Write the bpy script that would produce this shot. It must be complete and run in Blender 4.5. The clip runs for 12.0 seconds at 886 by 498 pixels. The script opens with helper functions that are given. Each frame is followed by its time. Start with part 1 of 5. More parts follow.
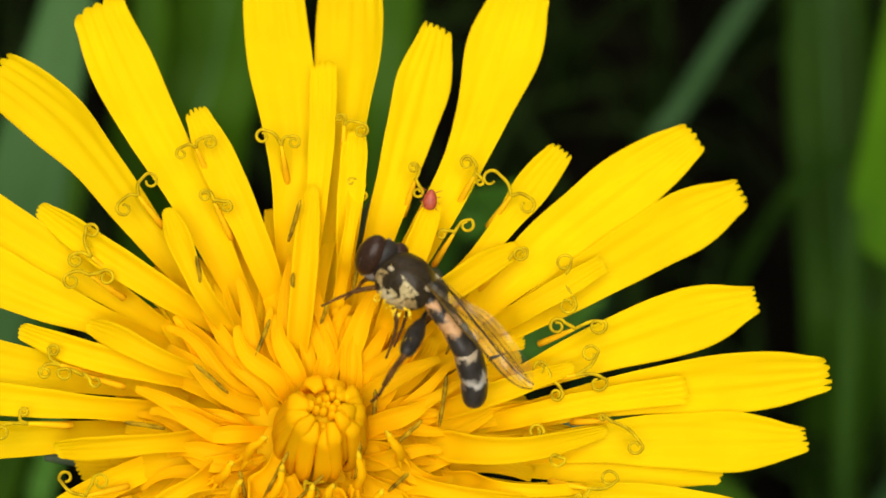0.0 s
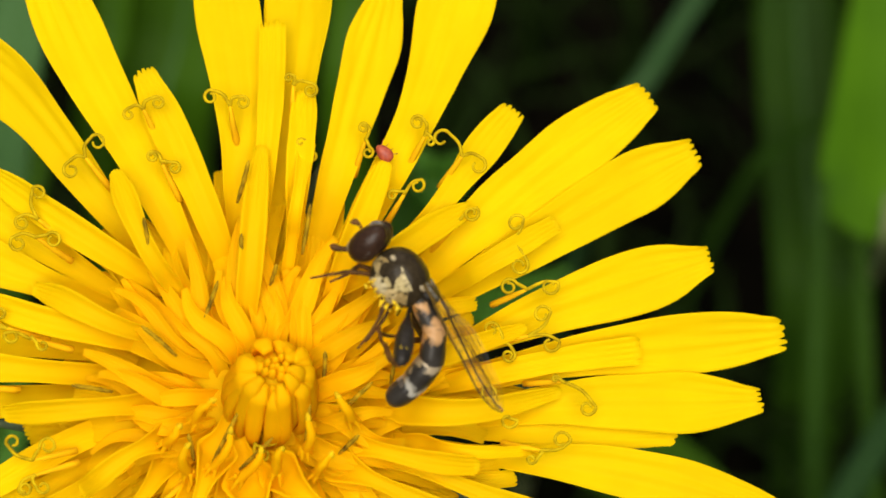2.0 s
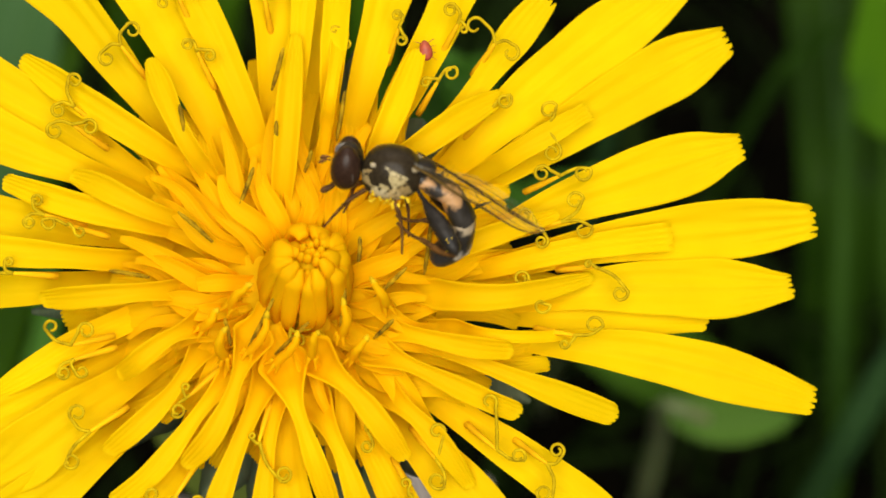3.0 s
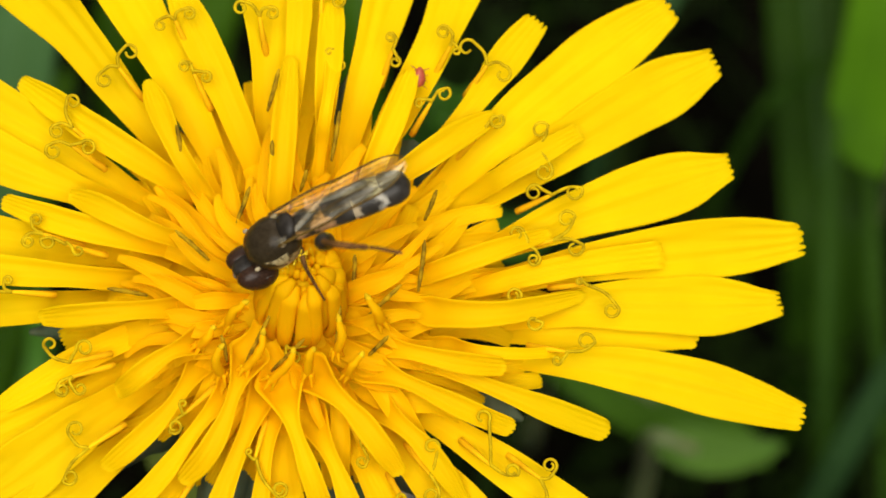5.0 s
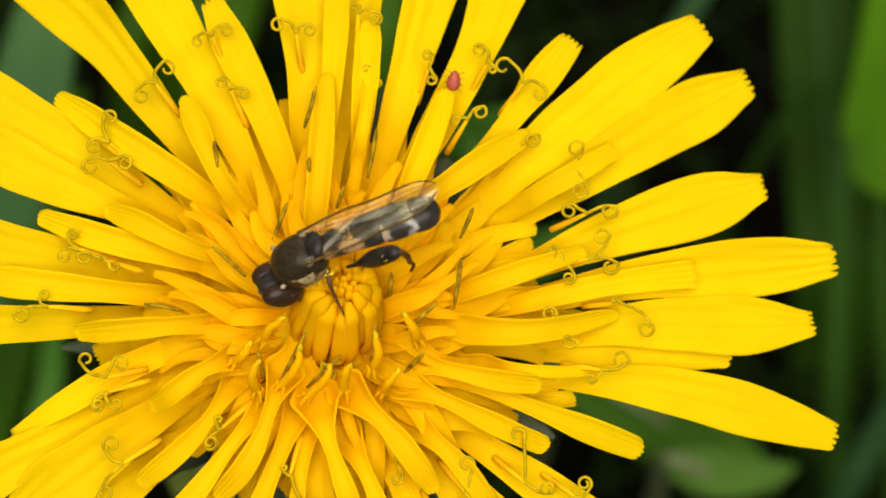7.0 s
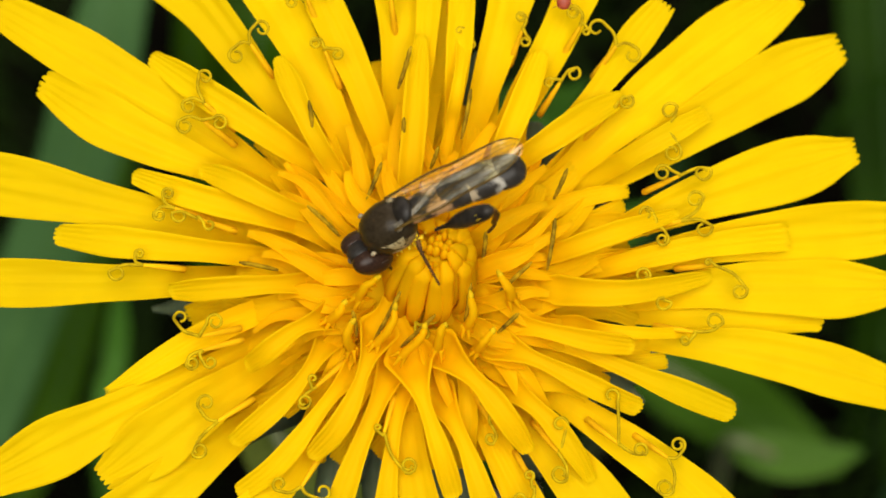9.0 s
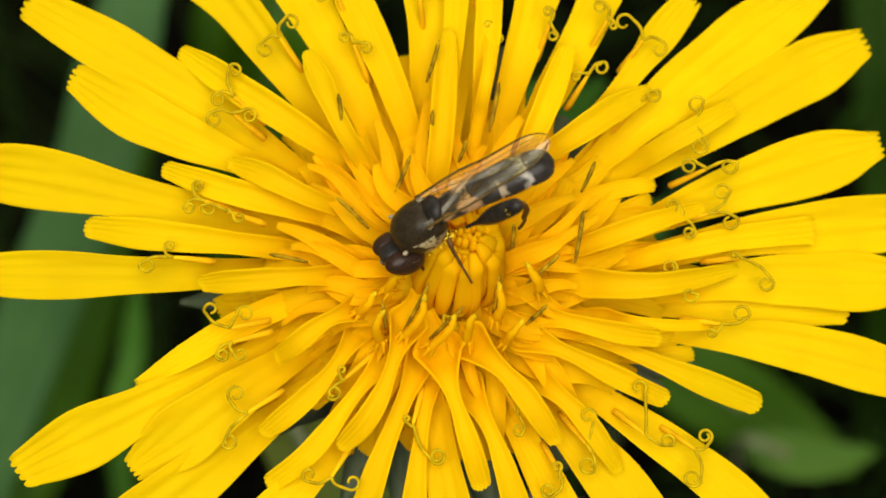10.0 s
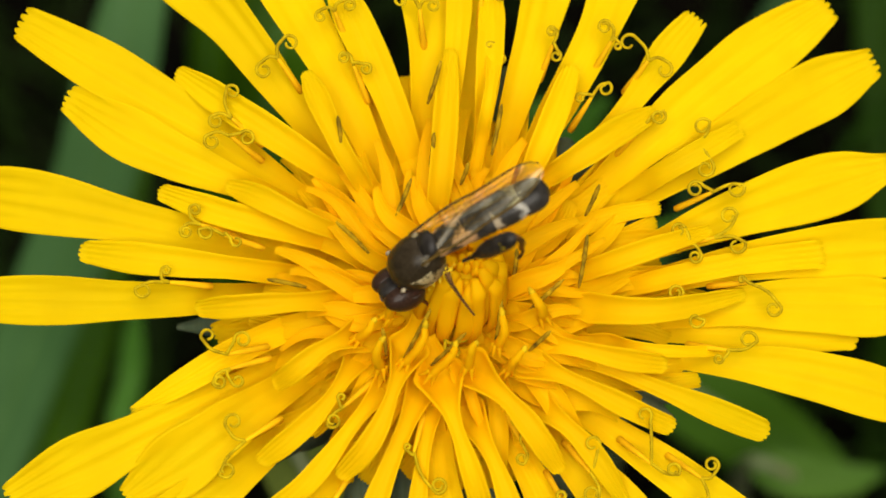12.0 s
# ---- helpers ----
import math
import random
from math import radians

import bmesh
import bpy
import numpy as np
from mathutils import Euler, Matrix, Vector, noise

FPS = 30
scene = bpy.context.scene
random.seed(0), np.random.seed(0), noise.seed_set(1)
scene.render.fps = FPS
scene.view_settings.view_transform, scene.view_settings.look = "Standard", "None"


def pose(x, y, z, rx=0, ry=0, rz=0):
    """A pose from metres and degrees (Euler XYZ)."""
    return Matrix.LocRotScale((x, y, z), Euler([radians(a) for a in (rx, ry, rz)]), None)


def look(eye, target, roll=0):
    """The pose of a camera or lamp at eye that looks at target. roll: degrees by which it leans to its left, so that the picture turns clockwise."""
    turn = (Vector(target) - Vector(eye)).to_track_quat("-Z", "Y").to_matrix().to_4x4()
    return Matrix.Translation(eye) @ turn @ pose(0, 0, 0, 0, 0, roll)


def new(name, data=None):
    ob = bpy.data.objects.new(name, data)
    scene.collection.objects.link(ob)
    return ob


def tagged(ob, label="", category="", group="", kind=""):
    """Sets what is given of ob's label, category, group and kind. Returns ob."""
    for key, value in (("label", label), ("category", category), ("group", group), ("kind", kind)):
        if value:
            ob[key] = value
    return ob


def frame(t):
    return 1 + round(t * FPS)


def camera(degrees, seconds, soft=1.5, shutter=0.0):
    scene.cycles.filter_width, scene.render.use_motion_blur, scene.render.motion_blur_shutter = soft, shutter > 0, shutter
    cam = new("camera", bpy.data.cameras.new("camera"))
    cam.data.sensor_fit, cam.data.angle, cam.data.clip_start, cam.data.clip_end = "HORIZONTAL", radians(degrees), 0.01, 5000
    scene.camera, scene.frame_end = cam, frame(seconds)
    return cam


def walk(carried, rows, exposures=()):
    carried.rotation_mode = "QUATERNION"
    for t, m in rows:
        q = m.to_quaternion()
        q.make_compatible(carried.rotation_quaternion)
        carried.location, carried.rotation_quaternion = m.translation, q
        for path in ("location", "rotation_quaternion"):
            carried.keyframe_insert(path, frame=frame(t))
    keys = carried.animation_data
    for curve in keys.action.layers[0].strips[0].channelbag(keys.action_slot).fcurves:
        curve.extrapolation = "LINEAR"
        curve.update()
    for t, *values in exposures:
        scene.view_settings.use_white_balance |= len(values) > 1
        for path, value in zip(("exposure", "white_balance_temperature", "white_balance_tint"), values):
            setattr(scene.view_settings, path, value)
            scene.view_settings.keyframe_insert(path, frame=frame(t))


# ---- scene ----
cam = camera(22, 12.0, soft=1.7)
cam.data.dof.use_dof = True
cam.data.dof.focus_distance = 0.0907
cam.data.dof.aperture_fstop = 48.0

PATH = [
    (0, 0.007118, -0.047081, 0.178971, 35.838, 0.904, 0.785),
    (0.5, 0.006704, -0.047768, 0.178196, 35.728, 0.940, 0.655),
    (1, 0.007009, -0.047733, 0.178059, 36.189, 0.819, 0.497),
    (1.5, 0.006960, -0.047692, 0.177808, 35.935, 0.868, 0.760),
    (2, 0.008510, -0.047350, 0.177722, 35.438, 0.788, 0.349),
    (2.5, 0.008387, -0.048472, 0.177467, 34.496, 0.419, 0.080),
    (2.7, 0.007794, -0.048840, 0.177428, 33.851, 0.847, 0.383),
    (4.3, 0.009569, -0.049029, 0.177672, 33.005, 1.710, 0.740),
    (4.5, 0.008910, -0.049677, 0.177628, 32.861, 1.464, 0.785),
    (5, 0.007525, -0.050766, 0.177725, 34.821, 0.966, 0.167),
    (5.5, 0.006261, -0.050992, 0.177554, 35.092, 0.894, 0.192),
    (6, 0.005280, -0.050971, 0.177227, 34.686, 0.806, 0.452),
    (6.5, 0.005100, -0.050123, 0.177949, 35.114, 0.085, 0.061),
    (7, 0.005497, -0.051156, 0.177706, 35.476, 0.449, 0.256),
    (7.2, 0.004677, -0.051061, 0.177799, 36.067, 0.709, 0.626),
    (8.8, 0.003165, -0.052636, 0.176670, 35.640, 0.698, 0.737),
    (9, 0.002842, -0.052754, 0.176618, 35.701, 0.854, 0.879),
    (9.5, 0.002194, -0.053296, 0.176659, 35.827, 0.800, 0.846),
    (10, 0.001635, -0.053662, 0.176643, 35.960, 0.790, 0.882),
    (10.5, 0.001692, -0.053856, 0.176353, 35.047, 1.014, 0.893),
    (11, 0.001165, -0.052941, 0.176930, 36.539, 1.186, 1.086),
    (11.5, 0.001465, -0.052739, 0.176375, 36.414, 1.068, 0.826),
    (12, 0.001674, -0.052179, 0.175597, 36.210, 0.866, 0.921),
]
walk(cam, [(t, pose(x, y, z, rx, ry, rz)) for t, x, y, z, rx, ry, rz in PATH], [(0, 0.08), (2.7, 0.08), (7.2, 0.05), (9, -0.02), (12, -0.02)])

# ---- light: soft, bright cloud cover ----
world = bpy.data.worlds.new("sky")
scene.world = world
world.use_nodes = True
wn = world.node_tree.nodes
sky = wn.new("ShaderNodeTexSky")
sky.sky_type = "NISHITA"
sky.sun_disc = False
sky.sun_elevation = radians(58)
sky.air_density, sky.dust_density, sky.ozone_density = 0.4, 5.0, 0.1
sky.sun_rotation = radians(3)
world.node_tree.links.new(sky.outputs[0], wn["Background"].inputs[0])
wn["Background"].inputs[1].default_value = 0.06
sun_data = bpy.data.lights.new("sun", "SUN")
sun_data.energy = 4.4
sun_data.angle = radians(50)
sun_data.color = (1.0, 0.96, 0.88)
sun = new("sun", sun_data)
sun.matrix_world = look((0.05 * 0.53, -0.98 * 0.53, 0.85), (0, 0, 0))

# ---- head space: millimetres about the middle of the flower head, z towards its face ----
HEAD = pose(0, 0, 0.100, 35, 0, 0)
MM = 0.001


def at(x, y, z):
    """A place of the head's space, in world metres."""
    return HEAD @ Vector((x * MM, y * MM, z * MM))


# ---- materials ----
def material(name, rough=0.6):
    m = bpy.data.materials.new(name)
    m.use_nodes = True
    b = m.node_tree.nodes["Principled BSDF"]
    b.inputs["Roughness"].default_value = rough
    return m, m.node_tree.nodes, m.node_tree.links, b


def ramp(nodes, stops):
    r = nodes.new("ShaderNodeValToRGB")
    while len(r.color_ramp.elements) < len(stops):
        r.color_ramp.elements.new(0.5)
    for e, (p, c) in zip(r.color_ramp.elements, stops):
        e.position, e.color = p, (*c, 1)
    return r


def noise_node(nodes, links, coord, scale, detail=3.0, stretch=(1, 1, 1)):
    mp = nodes.new("ShaderNodeMapping")
    mp.inputs["Scale"].default_value = stretch
    links.new(coord, mp.inputs[0])
    n = nodes.new("ShaderNodeTexNoise")
    n.inputs["Scale"].default_value = scale
    n.inputs["Detail"].default_value = detail
    links.new(mp.outputs[0], n.inputs["Vector"])
    return n


def mixed(nodes, links, kind, fac, a, b):
    m = nodes.new("ShaderNodeMix")
    m.data_type, m.blend_type = "RGBA", kind
    for socket, value in ((m.inputs[0], fac), (m.inputs[6], a), (m.inputs[7], b)):
        if isinstance(value, (int, float)):
            socket.default_value = value
        elif isinstance(value, tuple):
            socket.default_value = (*value, 1)
        else:
            links.new(value, socket)
    return m.outputs[2]


def bumped(nodes, links, height, bsdf, strength, distance):
    bp = nodes.new("ShaderNodeBump")
    bp.inputs["Strength"].default_value = strength
    bp.inputs["Distance"].default_value = distance
    links.new(height, bp.inputs["Height"])
    links.new(bp.outputs[0], bsdf.inputs["Normal"])
    return bp


def translucent(nodes, links, bsdf, colour, share, bump=None):
    tr = nodes.new("ShaderNodeBsdfTranslucent")
    links.new(colour, tr.inputs[0])
    mx = nodes.new("ShaderNodeMixShader")
    mx.inputs[0].default_value = share
    links.new(bsdf.outputs[0], mx.inputs[1])
    links.new(tr.outputs[0], mx.inputs[2])
    links.new(mx.outputs[0], nodes["Material Output"].inputs[0])


def petal_material(name, inner, outer, r0, r1, share=0.3):
    """Yellow floret: deeper orange towards the heart of the head, fine lengthwise veins, faint mottling."""
    m, n, l, b = material(name, 0.62)
    tc = n.new("ShaderNodeTexCoord")
    ln = n.new("ShaderNodeVectorMath")
    ln.operation = "LENGTH"
    l.new(tc.outputs["Object"], ln.inputs[0])
    mr = n.new("ShaderNodeMapRange")
    mr.inputs["From Min"].default_value, mr.inputs["From Max"].default_value = r0 * MM, r1 * MM
    l.new(ln.outputs["Value"], mr.inputs["Value"])
    grad = ramp(n, [(0.0, inner), (1.0, outer)])
    l.new(mr.outputs[0], grad.inputs[0])
    veins = noise_node(n, l, tc.outputs["UV"], 1.0, 2.0, (9, 0.7, 1))
    vr = ramp(n, [(0.30, (0.90, 0.86, 0.7)), (0.66, (1, 1, 1))])
    l.new(veins.outputs[0], vr.inputs[0])
    spots = noise_node(n, l, tc.outputs["Object"], 420.0, 4.0)
    sr = ramp(n, [(0.3, (0.93, 0.88, 0.8)), (0.7, (1, 1, 1))])
    l.new(spots.outputs[0], sr.inputs[0])
    c = mixed(n, l, "MULTIPLY", 0.15, grad.outputs[0], vr.outputs[0])
    c = mixed(n, l, "MULTIPLY", 0.7, c, sr.outputs[0])
    info = n.new("ShaderNodeObjectInfo")
    hs = n.new("ShaderNodeHueSaturation")
    vm = n.new("ShaderNodeMapRange")
    vm.inputs["To Min"].default_value, vm.inputs["To Max"].default_value = 0.93, 1.05
    l.new(info.outputs["Random"], vm.inputs["Value"])
    l.new(vm.outputs[0], hs.inputs["Value"])
    l.new(c, hs.inputs["Color"])
    l.new(hs.outputs[0], b.inputs["Base Color"])
    b.inputs["Specular IOR Level"].default_value = 0.03
    bumped(n, l, veins.outputs[0], b, 0.08, 0.00005)
    translucent(n, l, b, hs.outputs[0], share)
    return m


def leaf_material(name, dark, light, scale, share=0.25, rough=0.5):
    m, n, l, b = material(name, rough)
    tc = n.new("ShaderNodeTexCoord")
    veins = noise_node(n, l, tc.outputs["UV"], 1.0, 3.0, (18, 1.2, 1))
    blot = noise_node(n, l, tc.outputs["Object"], scale, 3.0)
    g = ramp(n, [(0.25, dark), (0.75, light)])
    l.new(blot.outputs[0], g.inputs[0])
    vr = ramp(n, [(0.35, (0.72, 0.78, 0.7)), (0.65, (1, 1, 1))])
    l.new(veins.outputs[0], vr.inputs[0])
    c = mixed(n, l, "MULTIPLY", 0.7, g.outputs[0], vr.outputs[0])
    l.new(c, b.inputs["Base Color"])
    b.inputs["Specular IOR Level"].default_value = 0.06
    bumped(n, l, veins.outputs[0], b, 0.3, 0.0001)
    translucent(n, l, b, c, share)
    return m


def plain_material(name, dark, light, scale, rough=0.5, metal=0.0, bump=0.2, dist=0.00003, spec=0.5, coat=0.0):
    m, n, l, b = material(name, rough)
    tc = n.new("ShaderNodeTexCoord")
    no = noise_node(n, l, tc.outputs["Object"], scale, 4.0)
    g = ramp(n, [(0.3, dark), (0.7, light)])
    l.new(no.outputs[0], g.inputs[0])
    l.new(g.outputs[0], b.inputs["Base Color"])
    b.inputs["Metallic"].default_value = metal
    b.inputs["Specular IOR Level"].default_value = spec
    b.inputs["Coat Weight"].default_value = coat
    bumped(n, l, no.outputs[0], b, bump, dist)
    return m


PETAL = petal_material("ray_floret_yellow", (0.99, 0.592, 0.0015), (0.94, 0.682, 0.0015), 3.5, 11.5, 0.35)
YOUNG = petal_material("young_floret_orange_yellow", (0.99, 0.60, 0.002), (0.99, 0.605, 0.002), 1.0, 6.0, 0.42)
ANTHER_SHEATH = plain_material("anther_sheath_orange", (0.70, 0.36, 0.003), (0.95, 0.55, 0.004), 900, 0.7, bump=0.3, spec=0.05)
STYLE = plain_material("pollen_dusted_style", (0.34, 0.225, 0.003), (0.66, 0.455, 0.004), 2600, 0.8, bump=0.6, spec=0.06)
TIPS = plain_material("pollen_dusted_tip", (0.50, 0.31, 0.004), (0.80, 0.50, 0.006), 2600, 0.85, bump=0.6, spec=0.06)
ANTHER = plain_material("dark_streaked_anther", (0.09, 0.055, 0.006), (0.55, 0.33, 0.006), 2200, 0.75, bump=0.6, spec=0.06)
POLLEN = plain_material("pollen", (0.75, 0.48, 0.01), (0.9, 0.65, 0.03), 5000, 0.9, bump=0.8, spec=0.1)
BRACT = leaf_material("bract_green", (0.10, 0.15, 0.08), (0.20, 0.24, 0.14), 300, 0.15, 0.6)
STALK = plain_material("stalk_green", (0.09, 0.13, 0.04), (0.16, 0.17, 0.07), 300, 0.6)
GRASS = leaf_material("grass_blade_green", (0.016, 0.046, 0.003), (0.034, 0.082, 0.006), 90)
BLUEGRASS = leaf_material("grass_blade_blue_green", (0.044, 0.108, 0.030), (0.078, 0.172, 0.052), 90)
LEAF = leaf_material("leaf_fresh_green", (0.045, 0.125, 0.002), (0.085, 0.21, 0.004), 120, 0.35)
PALELEAF = leaf_material("leaf_pale_green", (0.05, 0.125, 0.010), (0.085, 0.17, 0.022), 120, 0.25)
MIDGREEN = leaf_material("grass_blade_mid_green", (0.036, 0.095, 0.003), (0.066, 0.155, 0.006), 90, 0.3)
FRESH = leaf_material("grass_blade_fresh_green", (0.05, 0.15, 0.012), (0.09, 0.22, 0.03), 90, 0.3)
OLIVE = leaf_material("leaf_olive_green", (0.085, 0.12, 0.014), (0.15, 0.19, 0.034), 120, 0.3)
MIDRIB = plain_material("midrib_pale_green", (0.04, 0.10, 0.02), (0.07, 0.15, 0.04), 300, 0.6, spec=0.1)
# sward green is darkened to carry the shade low in the grass
SWARD = leaf_material("sward_shade_green", (0.006, 0.013, 0.0015), (0.016, 0.034, 0.004), 60, 0.15, 0.65)
DIMBLUE = leaf_material("grass_blade_dull_blue_green", (0.016, 0.042, 0.012), (0.032, 0.078, 0.024), 90)
# soil is near-black: the shade beneath the grass is put into its colour
SOIL = plain_material("soil_shade_black", (0.0012, 0.0011, 0.0006), (0.004, 0.0033, 0.0017), 160, 0.95, bump=0.8, dist=0.002, spec=0.02)
PINK = leaf_material("pale_pink_petal", (0.50, 0.42, 0.38), (0.66, 0.60, 0.55), 200, 0.2)


# ---- mesh helpers: everything is drawn in millimetres ----
def link(name, verts, faces, mat, parent=None, label="", uvs=None, smooth=True):
    me = bpy.data.meshes.new(name)
    me.from_pydata([(x * MM, y * MM, z * MM) for x, y, z in verts], [], faces)
    if uvs:
        lay = me.uv_layers.new(name="UVMap")
        idx = np.zeros(len(me.loops), dtype=np.int32)
        me.loops.foreach_get("vertex_index", idx)
        lay.data.foreach_set("uv", np.array(uvs, dtype=np.float32)[idx].ravel())
    if smooth:
        me.polygons.foreach_set("use_smooth", [True] * len(me.polygons))
    for one in mat if isinstance(mat, (list, tuple)) else [mat]:
        me.materials.append(one)
    me.update()
    ob = new(name, me)
    if parent:
        ob.parent = parent
    if label:
        tagged(ob, label)
    return ob


def join(*pieces):
    """Verts and faces of several pieces as one."""
    vs, fs = [], []
    for v, f in pieces:
        k = len(vs)
        vs += [tuple(p) for p in v]
        fs += [tuple(i + k for i in face) for face in f]
    return vs, fs


def tube(points, radii, sides=8, flat=1.0):
    """A closed tube along points, rounded off at both ends."""
    pts = [Vector(p) for p in points]
    verts, faces = [], []
    side = None
    for i, p in enumerate(pts):
        d = (pts[min(i + 1, len(pts) - 1)] - pts[max(i - 1, 0)]).normalized()
        if side is None:
            side = d.orthogonal().normalized()
        side = (side - d * side.dot(d)).normalized()
        up = d.cross(side)
        for k in range(sides):
            a = 2 * math.pi * k / sides
            verts.append(tuple(p + radii[i] * (math.cos(a) * side + flat * math.sin(a) * up)))
    for i in range(len(pts) - 1):
        for k in range(sides):
            a, b = i * sides + k, i * sides + (k + 1) % sides
            faces.append((a, b, b + sides, a + sides))
    for end, first in ((0, 0), (len(pts) - 1, (len(pts) - 1) * sides)):
        d = (pts[1] - pts[0]).normalized() * -1 if end == 0 else (pts[-1] - pts[-2]).normalized()
        verts.append(tuple(pts[end] + d * radii[end] * 0.6))
        tip = len(verts) - 1
        for k in range(sides):
            a, b = first + k, first + (k + 1) % sides
            faces.append((b, a, tip) if end == 0 else (a, b, tip))
    return verts, faces


def ball(centre, size, rings=12, sides=18, bend=None):
    """An ellipsoid; bend may move each point of the unit ball first."""
    verts, faces = [], []
    for i in range(rings + 1):
        th = math.pi * i / rings
        for k in range(sides):
            ph = 2 * math.pi * k / sides
            p = Vector((math.cos(th), math.sin(th) * math.cos(ph), math.sin(th) * math.sin(ph)))
            if bend:
                p = Vector(bend(p))
            verts.append((centre[0] + size[0] * p.x, centre[1] + size[1] * p.y, centre[2] + size[2] * p.z))
    for i in range(rings):
        for k in range(sides):
            a, b = i * sides + k, i * sides + (k + 1) % sides
            faces.append((a, b, b + sides, a + sides))
    return verts, faces


def smooth(a, b, x):
    x = min(max((x - a) / (b - a), 0.0), 1.0)
    return x * x * (3 - 2 * x)


def spline(points, n):
    """n points on a smooth curve through the given ones."""
    pts = [Vector(p) for p in points]
    pts = [2 * pts[0] - pts[1], *pts, 2 * pts[-1] - pts[-2]]
    out = []
    for i in range(n):
        u = i / (n - 1) * (len(pts) - 3)
        k = min(int(u), len(pts) - 4)
        f = u - k
        a, b, c, d = pts[k:k + 4]
        out.append(0.5 * (2 * b + (c - a) * f + (2 * a - 5 * b + 4 * c - d) * f * f + (3 * b - a - 3 * c + d) * f ** 3))
    return out


# ---- the dandelion head ----
rng = random.Random(7)
OUTER = dict(z0=-0.9, arch=0.9, mat=PETAL, n=24, roll=0.85, flat=0.20, open=0.50, teeth=0.24)
MIDDLE = dict(z0=0.1, arch=1.1, mat=PETAL, n=20, roll=1.1, flat=0.55, open=0.8, teeth=0.08, mouth=0.85, rim=0.5, round=0.55, lip=0.30)
INNER = dict(z0=0.9, arch=1.2, mat=PETAL, n=18, roll=1.2, flat=0.72, open=0.8, teeth=0.07, mouth=1.0, rim=0.5, round=0.65, lip=0.30)
HEART = dict(z0=0.1, arch=0.8, mat=YOUNG, n=12, roll=1.4, flat=0.8, open=0.9, teeth=0.10, r0=0.36, foot=0.8, end=0.5)
FLAME = dict(z0=0.5, arch=0.8, mat=YOUNG, n=12, roll=1.0, flat=0.55, open=0.9, teeth=0.06, r0=0.36, foot=0.9, end=0.38)
FILL = dict(z0=-0.2, arch=1.0, mat=PETAL, n=12, roll=1.2, flat=0.5, open=0.9, teeth=0.10, r0=0.36, foot=0.72, end=0.6)
UNDER = dict(z0=-1.1, arch=0.5, mat=PETAL, n=10, roll=1.1, flat=0.5, open=0.7, teeth=0.10, r0=0.2, foot=0.8, end=0.7)
FOOT_ROWS = 8
florets = []


def between(values, s):
    """A smooth curve through evenly spaced values, at s from 0 to 1."""
    v = [2 * values[0] - values[1], *values, 2 * values[-1] - values[-2]]
    u = min(max(s, 0.0), 1.0) * (len(values) - 1)
    k = min(int(u), len(values) - 2)
    f = u - k
    a, b, c, d = v[k:k + 4]
    return 0.5 * (2 * b + (c - a) * f + (2 * a - 5 * b + 4 * c - d) * f * f + (3 * b - a - 3 * c + d) * f ** 3)


